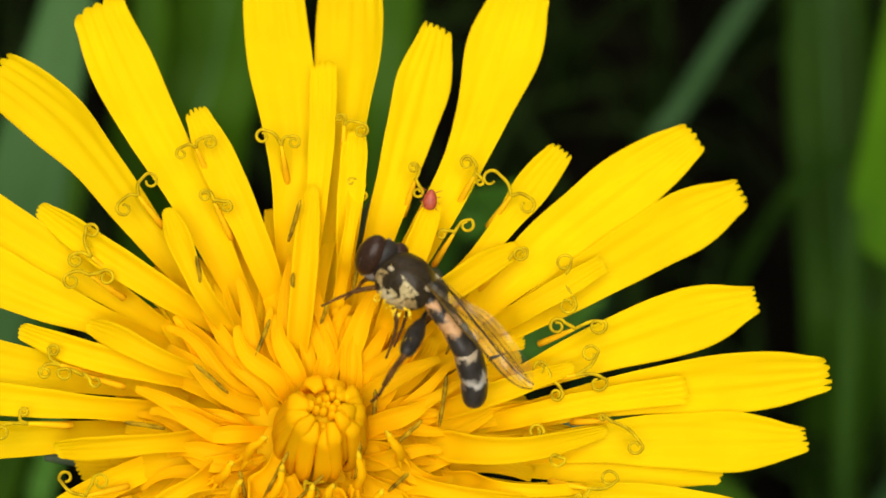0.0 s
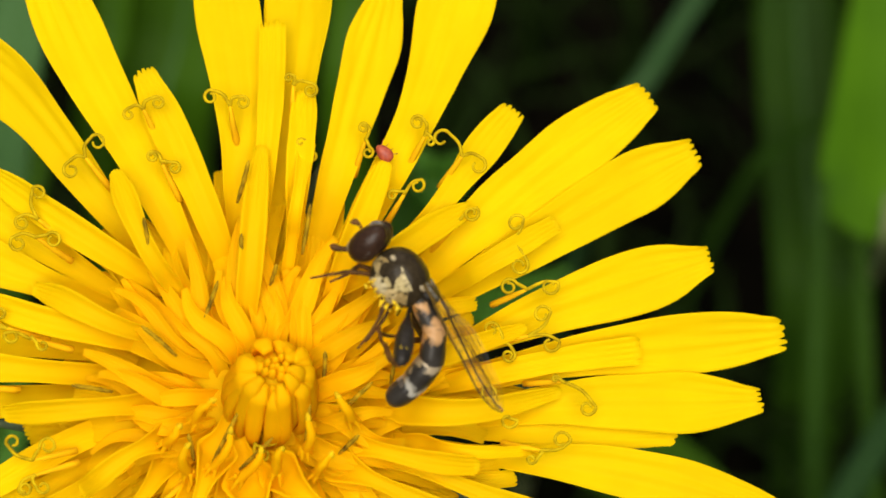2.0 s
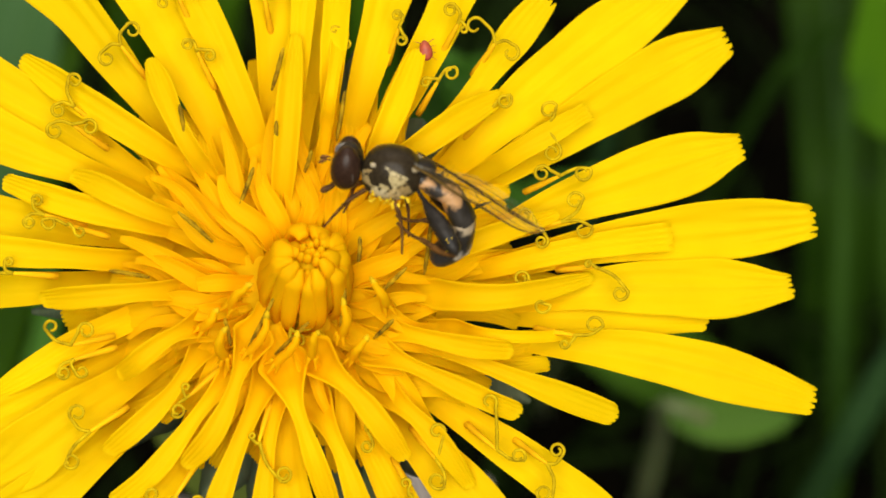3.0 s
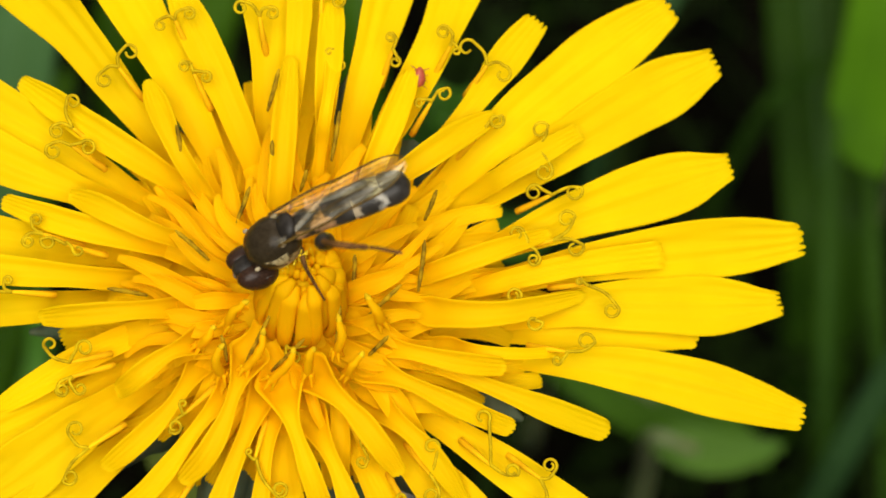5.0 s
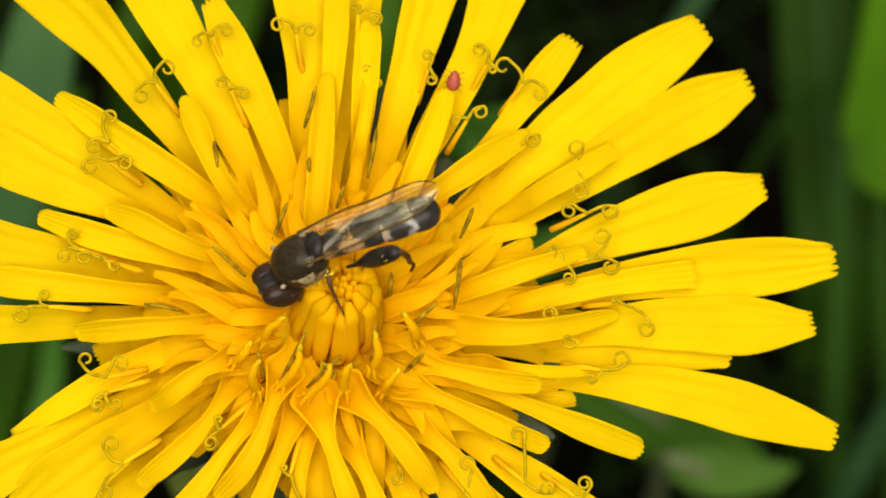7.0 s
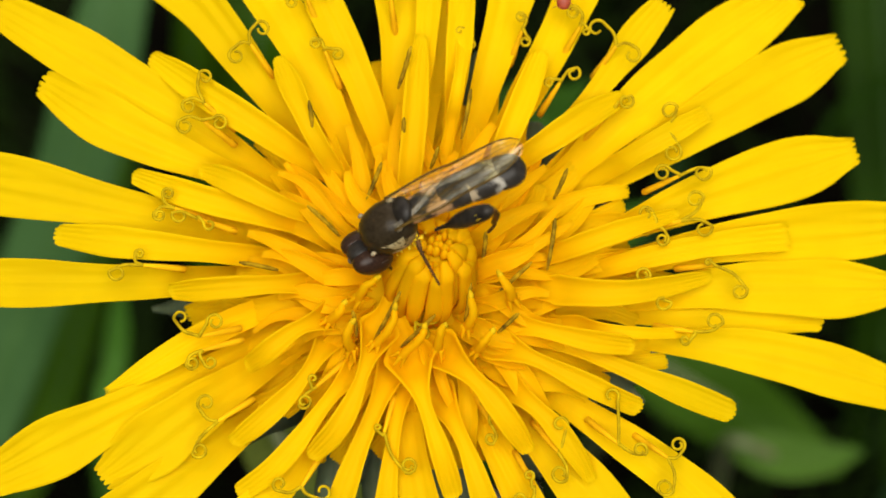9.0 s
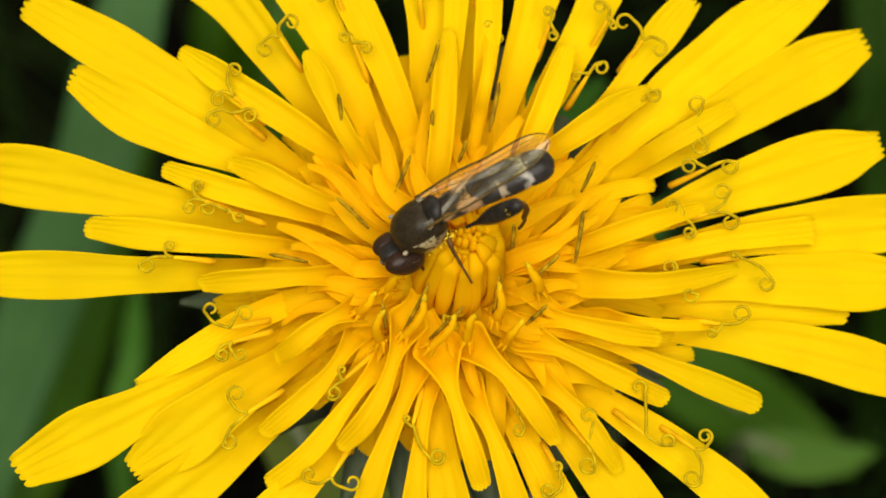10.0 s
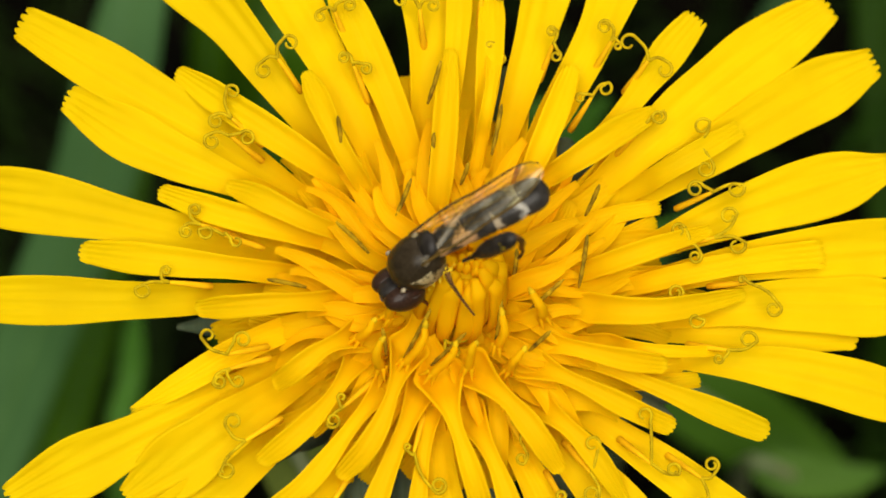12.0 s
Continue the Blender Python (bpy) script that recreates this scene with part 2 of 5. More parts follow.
def floret(head, kind, root, end, tip, lift, bend, sway, widths):
    """A ray floret: a rolled tube at its foot that opens like a spout into a strap, from root to end, with raised rims,
    lengthwise folds and five small teeth; widths at even steps from root to end."""
    n, cols, lip = kind["n"], 21, kind.get("lip", 0.0)
    a, e = Vector((*root, 0)), Vector((*end, 0))
    d = (e - a).normalized()
    side = Vector((-d.y, d.x, 0))
    z0 = kind["z0"] + lift + 0.5 * max(0.0, -d.y)
    twist = rng.uniform(-0.16, 0.16)
    wave, phase = rng.uniform(0.03, 0.08), rng.uniform(0, 6.28)
    teeth = [rng.uniform(0.2, 1.0) for _ in range(5)]
    cut = [0.1 + 0.9 * rng.random() ** 1.5 for _ in range(6)]
    droop = rng.uniform(-0.1, 0.25)
    slant = rng.uniform(-0.16, 0.16)
    lop = rng.uniform(-0.15, 0.15)
    folds = rng.uniform(0.7, 1.5)
    open_at = kind["open"] + rng.uniform(-0.1, 0.1)
    mouth = kind.get("mouth", 0.0) * min(1.0, max(0.0, (0.25 - d.y) / 0.9))
    raised = 1.15 * mouth
    line = []
    for i in range(n + 1):
        s = i / n
        mid = a + (e - a) * s + side * (bend * math.sin(math.pi * s) + sway * math.sin(2 * math.pi * s))
        mid.z = z0 + (tip - z0) * smooth(-0.2, 0.85, s) + kind["arch"] * math.sin(math.pi * s ** 0.8) - droop * s ** 4
        mid.z += raised * (1 - smooth(-0.1, 0.5, s))
        line.append((s, mid))
    # the foot runs on under its neighbours to the middle of the head
    start, way = line[0][1], (line[1][1] - line[0][1]).normalized()
    heart = Vector((0.1, 0.4, 0))
    far = Vector((start.x, start.y, 0)) - heart
    if "mouth" in kind:
        # a wide mouth with high rims, then the tube dives between its neighbours
        run = min(2.0, max(1.2, far.length - 1.2))
        goal = start - Vector((way.x, way.y, 0)).normalized() * run
        goal.z = start.z - 1.1
        knee = start - way * run * 0.75 + Vector((0, 0, 0.5))
    else:
        run = max(0.8, far.length - 2.4)
        goal = heart + far.normalized() * max(far.length - run, 0.6)
        goal.z = z0 - 0.5
        knee = start - way * run * 0.5
    foot = []
    for i in range(FOOT_ROWS):
        f = i / FOOT_ROWS
        foot.append((-(1 - f), goal * (1 - f) ** 2 + knee * 2 * f * (1 - f) + start * f * f))
    line = foot + line
    last = len(line) - 1
    top, low, uvs = [], [], []
    for i, (s, mid) in enumerate(line):
        along = (line[min(i + 1, last)][1] - line[max(i - 1, 0)][1]).normalized()
        across = (side - along * side.dot(along)).normalized()
        up = along.cross(across)
        w = 0.545 * between(widths, s) if s >= 0 else 0.5 * (widths[0] + (min(0.55, widths[0]) - widths[0]) * -s)
        w *= 1 - 0.26 * mouth * math.exp(-(((s - 0.30) / 0.17) ** 2))
        flare = mouth * math.exp(-(((s + 0.06) / (0.15 if s > -0.06 else 0.42)) ** 2))
        w = w * (1 + 0.025 * math.sin(9 * s + phase) + 0.015 * math.sin(21 * s + 2 * phase)) + 0.56 * flare
        opened = smooth(-0.1, open_at, s)
        mid = mid - Vector((0, 0, 0.45 * flare))
        th = kind["roll"] + (kind["flat"] - kind["roll"]) * opened
        th = min(th + 0.40 * flare, max(th, 1.5))
        th *= 1 - 0.5 * smooth(0.75, 1.0, s)
        tilt = twist * opened
        crimp = smooth(0.55, 0.95, s)
        for j in range(cols):
            u = -1 + 2 * j / (cols - 1)
            g = th * (u + lop * (1 - u * u) * opened)
            x, h = w * math.sin(g) / math.sin(th), w * (1 - math.cos(g)) / math.sin(th)
            nx, nh = -math.sin(g), math.cos(g)
            rim = max(0.0, abs(u) - 0.75)
            if lip and abs(u) > 0.81:
                edge, k = math.copysign(0.8, u), abs(u) - 0.8
                g = th * (edge + lop * (1 - edge * edge) * opened)
                x, h = w * math.sin(g) / math.sin(th), w * (1 - math.cos(g)) / math.sin(th)
                x, h = x + math.copysign(0.95 * w * k, u), h + lip * w * k
                nx, nh, rim = 0.0, 1.0, 0.05
            h += w * opened * (0.036 * folds * math.cos(3 * math.pi * u) * (1 - crimp) + 0.05 * crimp * math.cos(5 * math.pi * u) + kind.get("rim", 0.4) * rim + wave * math.sin(6 * s + phase + 1.5 * u)) - 0.18 * w * math.cos(th) * opened
            x, h = x * math.cos(tilt) - h * math.sin(tilt), x * math.sin(tilt) + h * math.cos(tilt)
            p = mid + across * x + up * h
            p += along * smooth(0.86, 1.0, s) * w * (slant * u - kind.get("round", 0.10) * u * u - 0.22 * u ** 6)
            if i == last:
                tooth, f = divmod((u + 1) * 2.5, 1.0)
                tooth = min(int(tooth), 4)
                if f < 0.01 or f > 0.99:
                    p -= along * kind["teeth"] * cut[min(int((u + 1) * 2.5 + 0.5), 5)] * (1.0 if abs(u) < 0.99 else 0.4)
                else:
                    p += along * kind["teeth"] * (teeth[tooth] * 0.5 - 0.6 * (f - 0.5) ** 2)
            thick = 0.075 * (1 - 0.65 * u * u)
            top.append(p)
            low.append(p - (across * nx + up * nh) * thick)
            uvs.append((x * 0.5 + end[0] * 0.37, s * e.length * 0.1 + end[1] * 0.11))
    k = len(top)
    verts, faces = [tuple(p) for p in top + low], []
    for i in range(last):
        for j in range(cols - 1):
            q = i * cols + j
            faces.append((q, q + cols, q + cols + 1, q + 1))
            faces.append((k + q, k + q + 1, k + q + cols + 1, k + q + cols))
        for j, flip in ((0, False), (cols - 1, True)):
            q = i * cols + j
            face = (q, k + q, k + q + cols, q + cols)
            faces.append(face[::-1] if flip else face)
    for i, flip in ((0, True), (last, False)):
        for j in range(cols - 1):
            q = i * cols + j
            face = (q, q + 1, k + q + 1, k + q)
            faces.append(face[::-1] if flip else face)
    ob = link("ray_floret", verts, faces, kind["mat"], head, uvs=uvs + uvs)
    florets.append((math.degrees(math.atan2(end[1], end[0])) % 360, e.length, ob))
    return ob


def filler(head, kind, azimuth, reach, width, tip, bend):
    """A lesser floret that runs straight out from the heart."""
    o = Vector((math.cos(radians(azimuth)), math.sin(radians(azimuth))))
    swing = rng.uniform(-0.12, 0.12) * reach
    full = width * 0.5 * (2.0 - 0.55 * kind["flat"])
    ws = [full * (kind["foot"] + (1 - kind["foot"]) * q) for q in (0.0, 0.45, 0.9)] + [full * (0.5 + 0.5 * kind["end"]), full * kind["end"]]
    root = (o.x * reach * kind["r0"] - o.y * swing, o.y * reach * kind["r0"] + o.x * swing)
    return floret(head, kind, root, (o.x * reach, o.y * reach), tip, 0.0, bend * 0.6, rng.uniform(-0.04, 0.04) * reach, ws)


def owner(x, y):
    """The floret out of which a style at that place grows."""
    az, r = math.degrees(math.atan2(y, x)) % 360, math.hypot(x, y)
    return min(florets, key=lambda f: abs((f[0] - az + 180) % 360 - 180) + 2.5 * abs(f[1] - r - 2.0))[2]


def style(head, fork, one, two):
    """A thin style that forks into two stigma branches rolled up like watch springs."""
    j = Vector(fork)
    way = Vector((j.x, j.y, 0)).normalized()
    foot = j - way * 1.5 + Vector((0, 0, -1.2))
    host = owner(j.x, j.y)
    v, f = tube(spline([foot, (foot + j) / 2 + Vector((0, 0, 0.12)), j], 7), [0.14, 0.14, 0.13, 0.12, 0.11, 0.09, 0.07], 8)
    link("anther_tube", v, f, ANTHER_SHEATH, host)
    bits = []
    for end in (one, two):
        e = Vector((end[0], end[1], 0))
        lat = e - way * e.dot(way)
        lat = lat.normalized() if lat.length > 0.08 else Vector((-way.y, way.x, 0))
        lift = Vector((0, 0, 1))
        r = min(0.34, 0.45 * e.length) * rng.uniform(0.85, 1.1)
        eye = j + e
        coil = rng.uniform(1.5, 2.6)
        pts = []
        for i in range(24):
            f = i / 23
            ang, rr = coil * math.pi * f, r * (1.0 - 0.58 * f)
            pts.append(eye + (way * math.cos(ang) + lat * math.sin(ang)) * rr + lift * (0.14 + 0.18 * f))
        lead = spline([j, j + (pts[0] - j) * 0.5 + way * 0.12 - lat * 0.12 + lift * 0.04, pts[0]], 9)
        pts = lead[:-1] + pts
        bits.append(tube(pts, [0.074 - 0.020 * i / len(pts) for i in range(len(pts))], 6))
    v, f = join(*bits)
    return link("style", v, f, STYLE, host, "curled two-branched style dusted with pollen")


def anther_tube(head, foot, end):
    """A dark-streaked column of anthers standing up out of its floret."""
    a, b = Vector(foot), Vector(end)
    a -= (b - a) * 0.35
    pts = spline([a, (a + b) / 2 + Vector((0.03, 0.02, 0.05)), b], 8)
    v, f = tube(pts, [0.05, 0.075, 0.09, 0.08, 0.1, 0.085, 0.09, 0.04], 8)
    return link("anther_column", v, f, ANTHER, owner(b.x, b.y), "dark-streaked anther column")


def bud_floret(head, axis, line, half):
    """An unopened strap folded over at its top, thicker along its edges, with a shallow groove."""
    sides, vs, fs = 14, [], []
    for i, p in enumerate(line):
        along = (line[min(i + 1, len(line) - 1)] - line[max(i - 1, 0)]).normalized()
        out = (p - axis * p.dot(axis))
        across = axis.cross(out).normalized()
        face = along.cross(across).normalized()
        s = i / (len(line) - 1)
        w = half * (0.66 + 0.34 * smooth(0, 0.45, s)) * (1 - 0.42 * smooth(0.74, 1.0, s))
        for k in range(sides):
            a = 2 * math.pi * k / sides
            x, y = math.copysign(abs(math.cos(a)) ** 0.6, math.cos(a)), math.sin(a)
            vs.append(tuple(p + across * w * x + face * (0.18 * y - 0.06 * (1 - x * x))))
    n = len(line)
    for i in range(n - 1):
        for k in range(sides):
            a, b = i * sides + k, i * sides + (k + 1) % sides
            fs.append((a, b, b + sides, a + sides))
    fs += [tuple(range(sides))[::-1], tuple(range((n - 1) * sides, n * sides))]
    return link("bud_floret", vs, fs, YOUNG, head, uvs=[(k % sides * 0.12, k // sides * 0.2) for k in range(len(vs))])


def tube_floret(head, foot, end):
    """A stout orange anther tube: pointed tails at its foot, its tip dusted with pollen."""
    a, c = Vector(foot) + Vector((0, 0, 0.7)), Vector(end) + Vector((0, 0, 0.4))
    d = (c - a).normalized()
    side = d.orthogonal().normalized()
    mid = (a + c) / 2 + Vector((rng.uniform(-0.3, 0.3), rng.uniform(-0.15, 0.15), 0.30))
    pts = [p + Vector((rng.uniform(-0.03, 0.03), rng.uniform(-0.03, 0.03), 0)) for p in spline([a, mid, c], 14)]
    v, f = tube(pts[:12], [q * rng.uniform(0.84, 0.98) for q in (0.20, 0.235, 0.25, 0.25, 0.245, 0.24, 0.23, 0.22, 0.205, 0.19, 0.17, 0.15)], 10, 0.85)
    ob = link("young_anther_tube", v, f, YOUNG, head, uvs=[(p[0], p[1] * 0.2) for p in v])
    v, f = tube(pts[11:], [0.14, 0.13, 0.06], 8, 0.85)
    link("tube_tip", v, f, TIPS, ob)
    for i in range(5):
        s = Matrix.Rotation(i * 1.257 + rng.uniform(-0.3, 0.3), 3, d) @ side
        v, f = tube(spline([a + s * 0.15 + d * 0.12, a + s * 0.22 - d * 0.12, a + s * rng.uniform(0.26, 0.36) - d * rng.uniform(0.3, 0.5)], 6), [0.11, 0.10, 0.085, 0.07, 0.05, 0.02], 6)
        link("anther_tail", v, f, YOUNG, ob, uvs=[(p[0], p[1]) for p in v])
    return ob


def dandelion():
    head = tagged(new("dandelion"), "open yellow dandelion head on a green stalk", "flower")
    head.matrix_basis = HEAD
    # green cup and stalk
    cup = [(0, -1.2, -9.5), (0, -1.0, -8.0), (0, -0.6, -5.0), (0, -0.2, -2.4), (0, 0, -1.2)]
    v, f = tube(spline(cup, 12), [1.9, 2.6, 3.4, 4.1, 4.5, 4.7, 4.6, 4.3, 3.9, 3.3, 2.6, 1.6], 24)
    link("receptacle", v, f, STALK, head)
    down = HEAD.inverted() @ Vector((0.004, 0.012, 0.0))
    v, f = tube(spline([(0, -1.2, -9.0), (0.3, -9.0, -24.0), (down.x / MM - 1, down.y / MM + 6, down.z / MM + 16), tuple(down / MM)], 24), [1.7 + 0.01 * i for i in range(24)], 14)
    link("stalk", v, f, STALK, head)
    for i in range(23):
        a = radians(i * 20 + rng.uniform(-6, 6) if i < 18 else (183.5, 334, 218, 233, 247)[i - 18])
        o, s = Vector((math.cos(a), math.sin(a), 0)), Vector((-math.sin(a), math.cos(a), 0))
        reach = rng.uniform(8.5, 11.0) if i < 18 else (11.6, 10.4, 11.4, 9.6, 9.2)[i - 18]
        pts = spline([o * 3.6 + Vector((0, -0.6, -6.0)), o * 5.6 + Vector((0, 0, -5.0)), o * 8.0 + Vector((0, 0, -4.2)), o * reach + Vector((0, 0, -3.8))], 9)
        vs, fs = [], []
        for k, p in enumerate(pts):
            w = 1.05 * math.sin(math.pi * (0.18 + 0.8 * k / 8)) ** 0.8
            vs += [tuple(p - s * w), tuple(p + Vector((0, 0, -0.25))), tuple(p + s * w), tuple(p + Vector((0, 0, 0.12)))]
        for k in range(8):
            for e in range(4):
                q = 4 * k
                fs.append((q + e, q + (e + 1) % 4, q + 4 + (e + 1) % 4, q + 4 + e))
        fs += [(3, 2, 1, 0), (32, 33, 34, 35)]
        link("bract", vs, fs, BRACT, head, uvs=[(p[0] * 0.3, p[1] * 0.3) for p in vs])
    floret(head, OUTER, (-5.25, 6.87), (-13.30, 15.33), -1.10, 0, -0.59, 0.12, (0.85, 1.37, 1.87, 2.35, 1.98))
    floret(head, OUTER, (-3.15, 6.21), (-9.23, 18.24), -1.88, 0, 0.03, -0.12, (0.91, 1.45, 1.96, 2.39, 2.16))
    floret(head, OUTER, (-1.63, 6.18), (-4.88, 13.70), -0.62, 0.1, -0.15, -0.04, (0.88, 1.14, 1.33, 1.39, 0.93))
    floret(head, OUTER, (-1.10, 8.73), (-1.99, 19.79), -2.64, 0, -0.27, -0.15, (1.06, 1.64, 2.19, 2.52, 2.07))
    floret(head, OUTER, (0.69, 9.02), (1.23, 19.85), -3.09, -0.2, -0.13, 0.05, (1.16, 1.71, 2.25, 2.59, 2.17))
    floret(head, OUTER, (-0.21, 7.39), (0.28, 15.70), -1.12, 0.45, -0.20, 0.00, (0.62, 0.79, 0.94, 0.98, 1.02))
    floret(head, MIDDLE, (1.31, 7.97), (1.65, 12.93), -0.68, 0, -0.09, 0.00, (0.68, 0.84, 0.99, 1.02, 0.83))
    floret(head, OUTER, (2.50, 8.21), (4.96, 17.34), -2.55, 0, -0.06, 0.00, (1.06, 1.44, 1.77, 2.07, 1.26))
    floret(head, OUTER, (4.17, 8.10), (8.60, 19.31), -3.49, 0, -0.39, -0.09, (1.24, 1.51, 1.94, 2.82, 2.22))
    floret(head, OUTER, (5.04, 6.31), (10.06, 12.17), -1.71, 0.1, -0.22, -0.09, (0.49, 0.66, 0.96, 1.35, 1.00))
    floret(head, OUTER, (6.74, 5.80), (15.61, 12.81), -2.94, 0, 0.25, 0.01, (1.19, 1.89, 2.18, 2.44, 1.43))
    floret(head, OUTER, (8.21, 5.17), (17.59, 10.48), -2.87, -0.1, 0.12, -0.03, (1.25, 1.69, 2.12, 2.43, 1.26))
    floret(head, OUTER, (7.70, 2.46), (18.03, 6.04), -2.05, 0, 0.24, 0.04, (0.85, 1.44, 2.04, 2.48, 1.14))
    floret(head, OUTER, (8.33, 1.24), (20.99, 3.00), -1.97, 0, 0.33, 0.09, (0.94, 1.33, 1.94, 2.21, 1.39))
    floret(head, OUTER, (7.62, 1.14), (15.06, 2.42), -0.34, 0.55, 0.20, 0.00, (0.70, 0.80, 0.90, 0.98, 1.05))
    floret(head, OUTER, (8.55, -0.16), (20.04, 0.34), -1.40, 0.1, 0.26, 0.11, (0.94, 1.41, 2.04, 2.22, 0.96))
    floret(head, OUTER, (8.29, -0.63), (16.55, -0.72), -1.19, -0.35, 0.09, -0.02, (0.93, 1.26, 1.60, 1.66, 1.49))
    floret(head, OUTER, (8.89, -1.79), (20.88, -4.34), -0.94, 0, 0.50, 0.04, (0.71, 1.39, 1.85, 1.96, 1.14))
    floret(head, MIDDLE, (4.57, -1.52), (12.84, -4.79), 0.07, -0.2, 0.03, 0.01, (0.47, 0.57, 0.73, 1.00, 0.89))
    floret(head, INNER, (3.64, -1.11), (8.65, -2.03), 1.54, 0, -0.06, 0.03, (0.58, 0.65, 0.73, 0.84, 0.72))
    floret(head, INNER, (3.36, -2.02), (8.94, -4.58), 1.25, -0.1, 0.03, 0.04, (0.61, 0.62, 0.77, 0.82, 0.75))
    floret(head, OUTER, (-6.62, 5.16), (-17.59, 11.76), -0.23, 0, -0.20, -0.04, (0.67, 1.31, 1.81, 2.03, 1.40))
    floret(head, OUTER, (-6.54, 4.29), (-15.60, 8.64), 0.33, 0.15, 0.25, -0.05, (0.73, 1.18, 1.75, 2.00, 1.14))
    floret(head, OUTER, (-7.37, 2.50), (-19.84, 4.73), 0.97, 0, -0.14, 0.08, (0.81, 1.33, 1.73, 2.43, 1.82))
    floret(head, MIDDLE, (-6.85, 1.52), (-14.86, 2.39), 1.17, 0, 0.02, -0.03, (0.69, 0.90, 1.09, 1.16, 0.86))
    floret(head, OUTER, (-7.33, 0.66), (-19.56, 0.43), 1.50, 0, 0.14, 0.02, (0.81, 1.18, 1.53, 1.80, 1.36))
    floret(head, INNER, (-4.51, 0.44), (-10.10, 0.05), 2.08, 0, -0.04, -0.02, (0.57, 0.70, 0.84, 0.88, 0.63))
    floret(head, OUTER, (-4.69, -0.14), (-12.57, -3.96), 1.72, -0.2, -0.32, -0.09, (0.62, 0.98, 1.08, 0.91, 0.37))
    floret(head, OUTER, (-6.52, -1.95), (-17.30, -7.58), 2.30, 0, 0.02, -0.00, (0.68, 1.08, 1.69, 2.31, 1.39))
    floret(head, OUTER, (-5.63, -2.41), (-12.74, -7.46), 2.16, 0.1, -0.02, -0.06, (0.94, 1.42, 2.15, 2.36, 1.05))
    floret(head, OUTER, (-6.05, -4.53), (-14.73, -11.49), 2.39, -0.15, -0.01, 0.01, (0.68, 1.43, 2.24, 2.40, 2.01))
    floret(head, INNER, (-3.70, -0.96), (-6.92, -2.89), 2.91, 0, -0.17, -0.08, (0.48, 0.67, 0.79, 0.76, 0.65))
    floret(head, MIDDLE, (-3.67, -1.76), (-7.44, -5.97), 2.53, 0, 0.37, 0.03, (0.42, 0.62, 0.78, 0.82, 0.69))
    floret(head, MIDDLE, (-2.51, -2.92), (-7.26, -8.00), 2.36, 0, 0.28, -0.11, (0.42, 0.61, 0.77, 0.86, 0.78))
    floret(head, INNER, (-1.76, -1.74), (-4.33, -6.49), 2.90, 0, 0.46, -0.05, (0.48, 0.59, 0.75, 0.89, 0.68))
    floret(head, OUTER, (-3.41, -4.57), (-8.10, -11.88), 2.19, 0, -0.29, 0.25, (0.52, 0.88, 1.47, 1.97, 1.89))
    floret(head, MIDDLE, (-1.14, -3.09), (-3.63, -10.53), 2.26, 0, -0.23, 0.04, (0.41, 0.74, 0.84, 1.05, 1.00))
    floret(head, MIDDLE, (-0.68, -3.50), (-1.40, -10.80), 1.90, -0.3, -0.15, 0.01, (0.40, 0.58, 0.73, 0.99, 0.95))
    floret(head, OUTER, (-0.66, -3.04), (0.68, -11.96), 2.05, 0.1, -0.13, -0.08, (0.58, 1.16, 1.37, 1.66, 1.34))
    floret(head, INNER, (-0.23, -2.87), (1.45, -8.12), 2.54, 0, 0.07, -0.03, (0.83, 0.69, 0.72, 0.80, 0.78))
    floret(head, MIDDLE, (0.87, -4.24), (3.19, -9.91), 1.97, 0, 0.22, 0.06, (0.49, 0.66, 0.83, 1.00, 0.93))
    floret(head, OUTER, (1.50, -3.62), (6.03, -11.84), 1.39, 0, 0.17, 0.03, (0.52, 0.98, 1.34, 1.53, 1.43))
    floret(head, INNER, (1.10, -2.43), (4.42, -6.30), 2.45, 0, 0.30, 0.04, (0.58, 0.80, 0.92, 0.86, 0.60))
    floret(head, MIDDLE, (3.53, -3.65), (6.93, -7.49), 1.63, 0, 0.37, 0.02, (0.49, 0.79, 0.86, 0.75, 0.53))
    floret(head, OUTER, (2.38, -3.33), (9.42, -11.60), 0.95, 0, 0.41, -0.02, (0.50, 1.17, 1.97, 2.24, 2.04))
    floret(head, OUTER, (3.78, -3.03), (13.94, -10.47), 0.34, 0, 0.37, -0.04, (0.58, 1.06, 1.56, 1.75, 1.25))
    floret(head, INNER, (5.65, 0.24), (11.88, 0.78), 0.22, 0, -0.34, -0.04, (0.93, 0.99, 0.89, 0.71, 0.48))
    floret(head, MIDDLE, (-4.79, 5.53), (-11.19, 9.72), 0.13, 0, -0.00, -0.03, (0.81, 1.03, 1.16, 1.14, 0.66))
    floret(head, INNER, (-4.10, 3.06), (-8.99, 5.01), 1.55, 0, 0.00, 0.08, (0.58, 0.64, 0.79, 0.92, 0.55))
    floret(head, MIDDLE, (-4.83, 2.73), (-11.72, 4.79), 1.13, 0, 0.07, -0.04, (0.58, 0.85, 0.99, 0.97, 0.72))
    floret(head, INNER, (-3.55, 5.17), (-5.89, 9.69), 0.62, 0, 0.06, 0.04, (0.61, 0.68, 0.76, 0.89, 0.55))
    floret(head, INNER, (-0.59, 3.84), (-0.01, 10.64), 0.39, 0, -0.06, -0.04, (0.69, 0.89, 0.94, 0.84, 0.53))
    floret(head, INNER, (1.26, 7.16), (1.77, 10.92), 0.12, 0, -0.09, 0.00, (0.46, 0.45, 0.46, 0.58, 0.70))
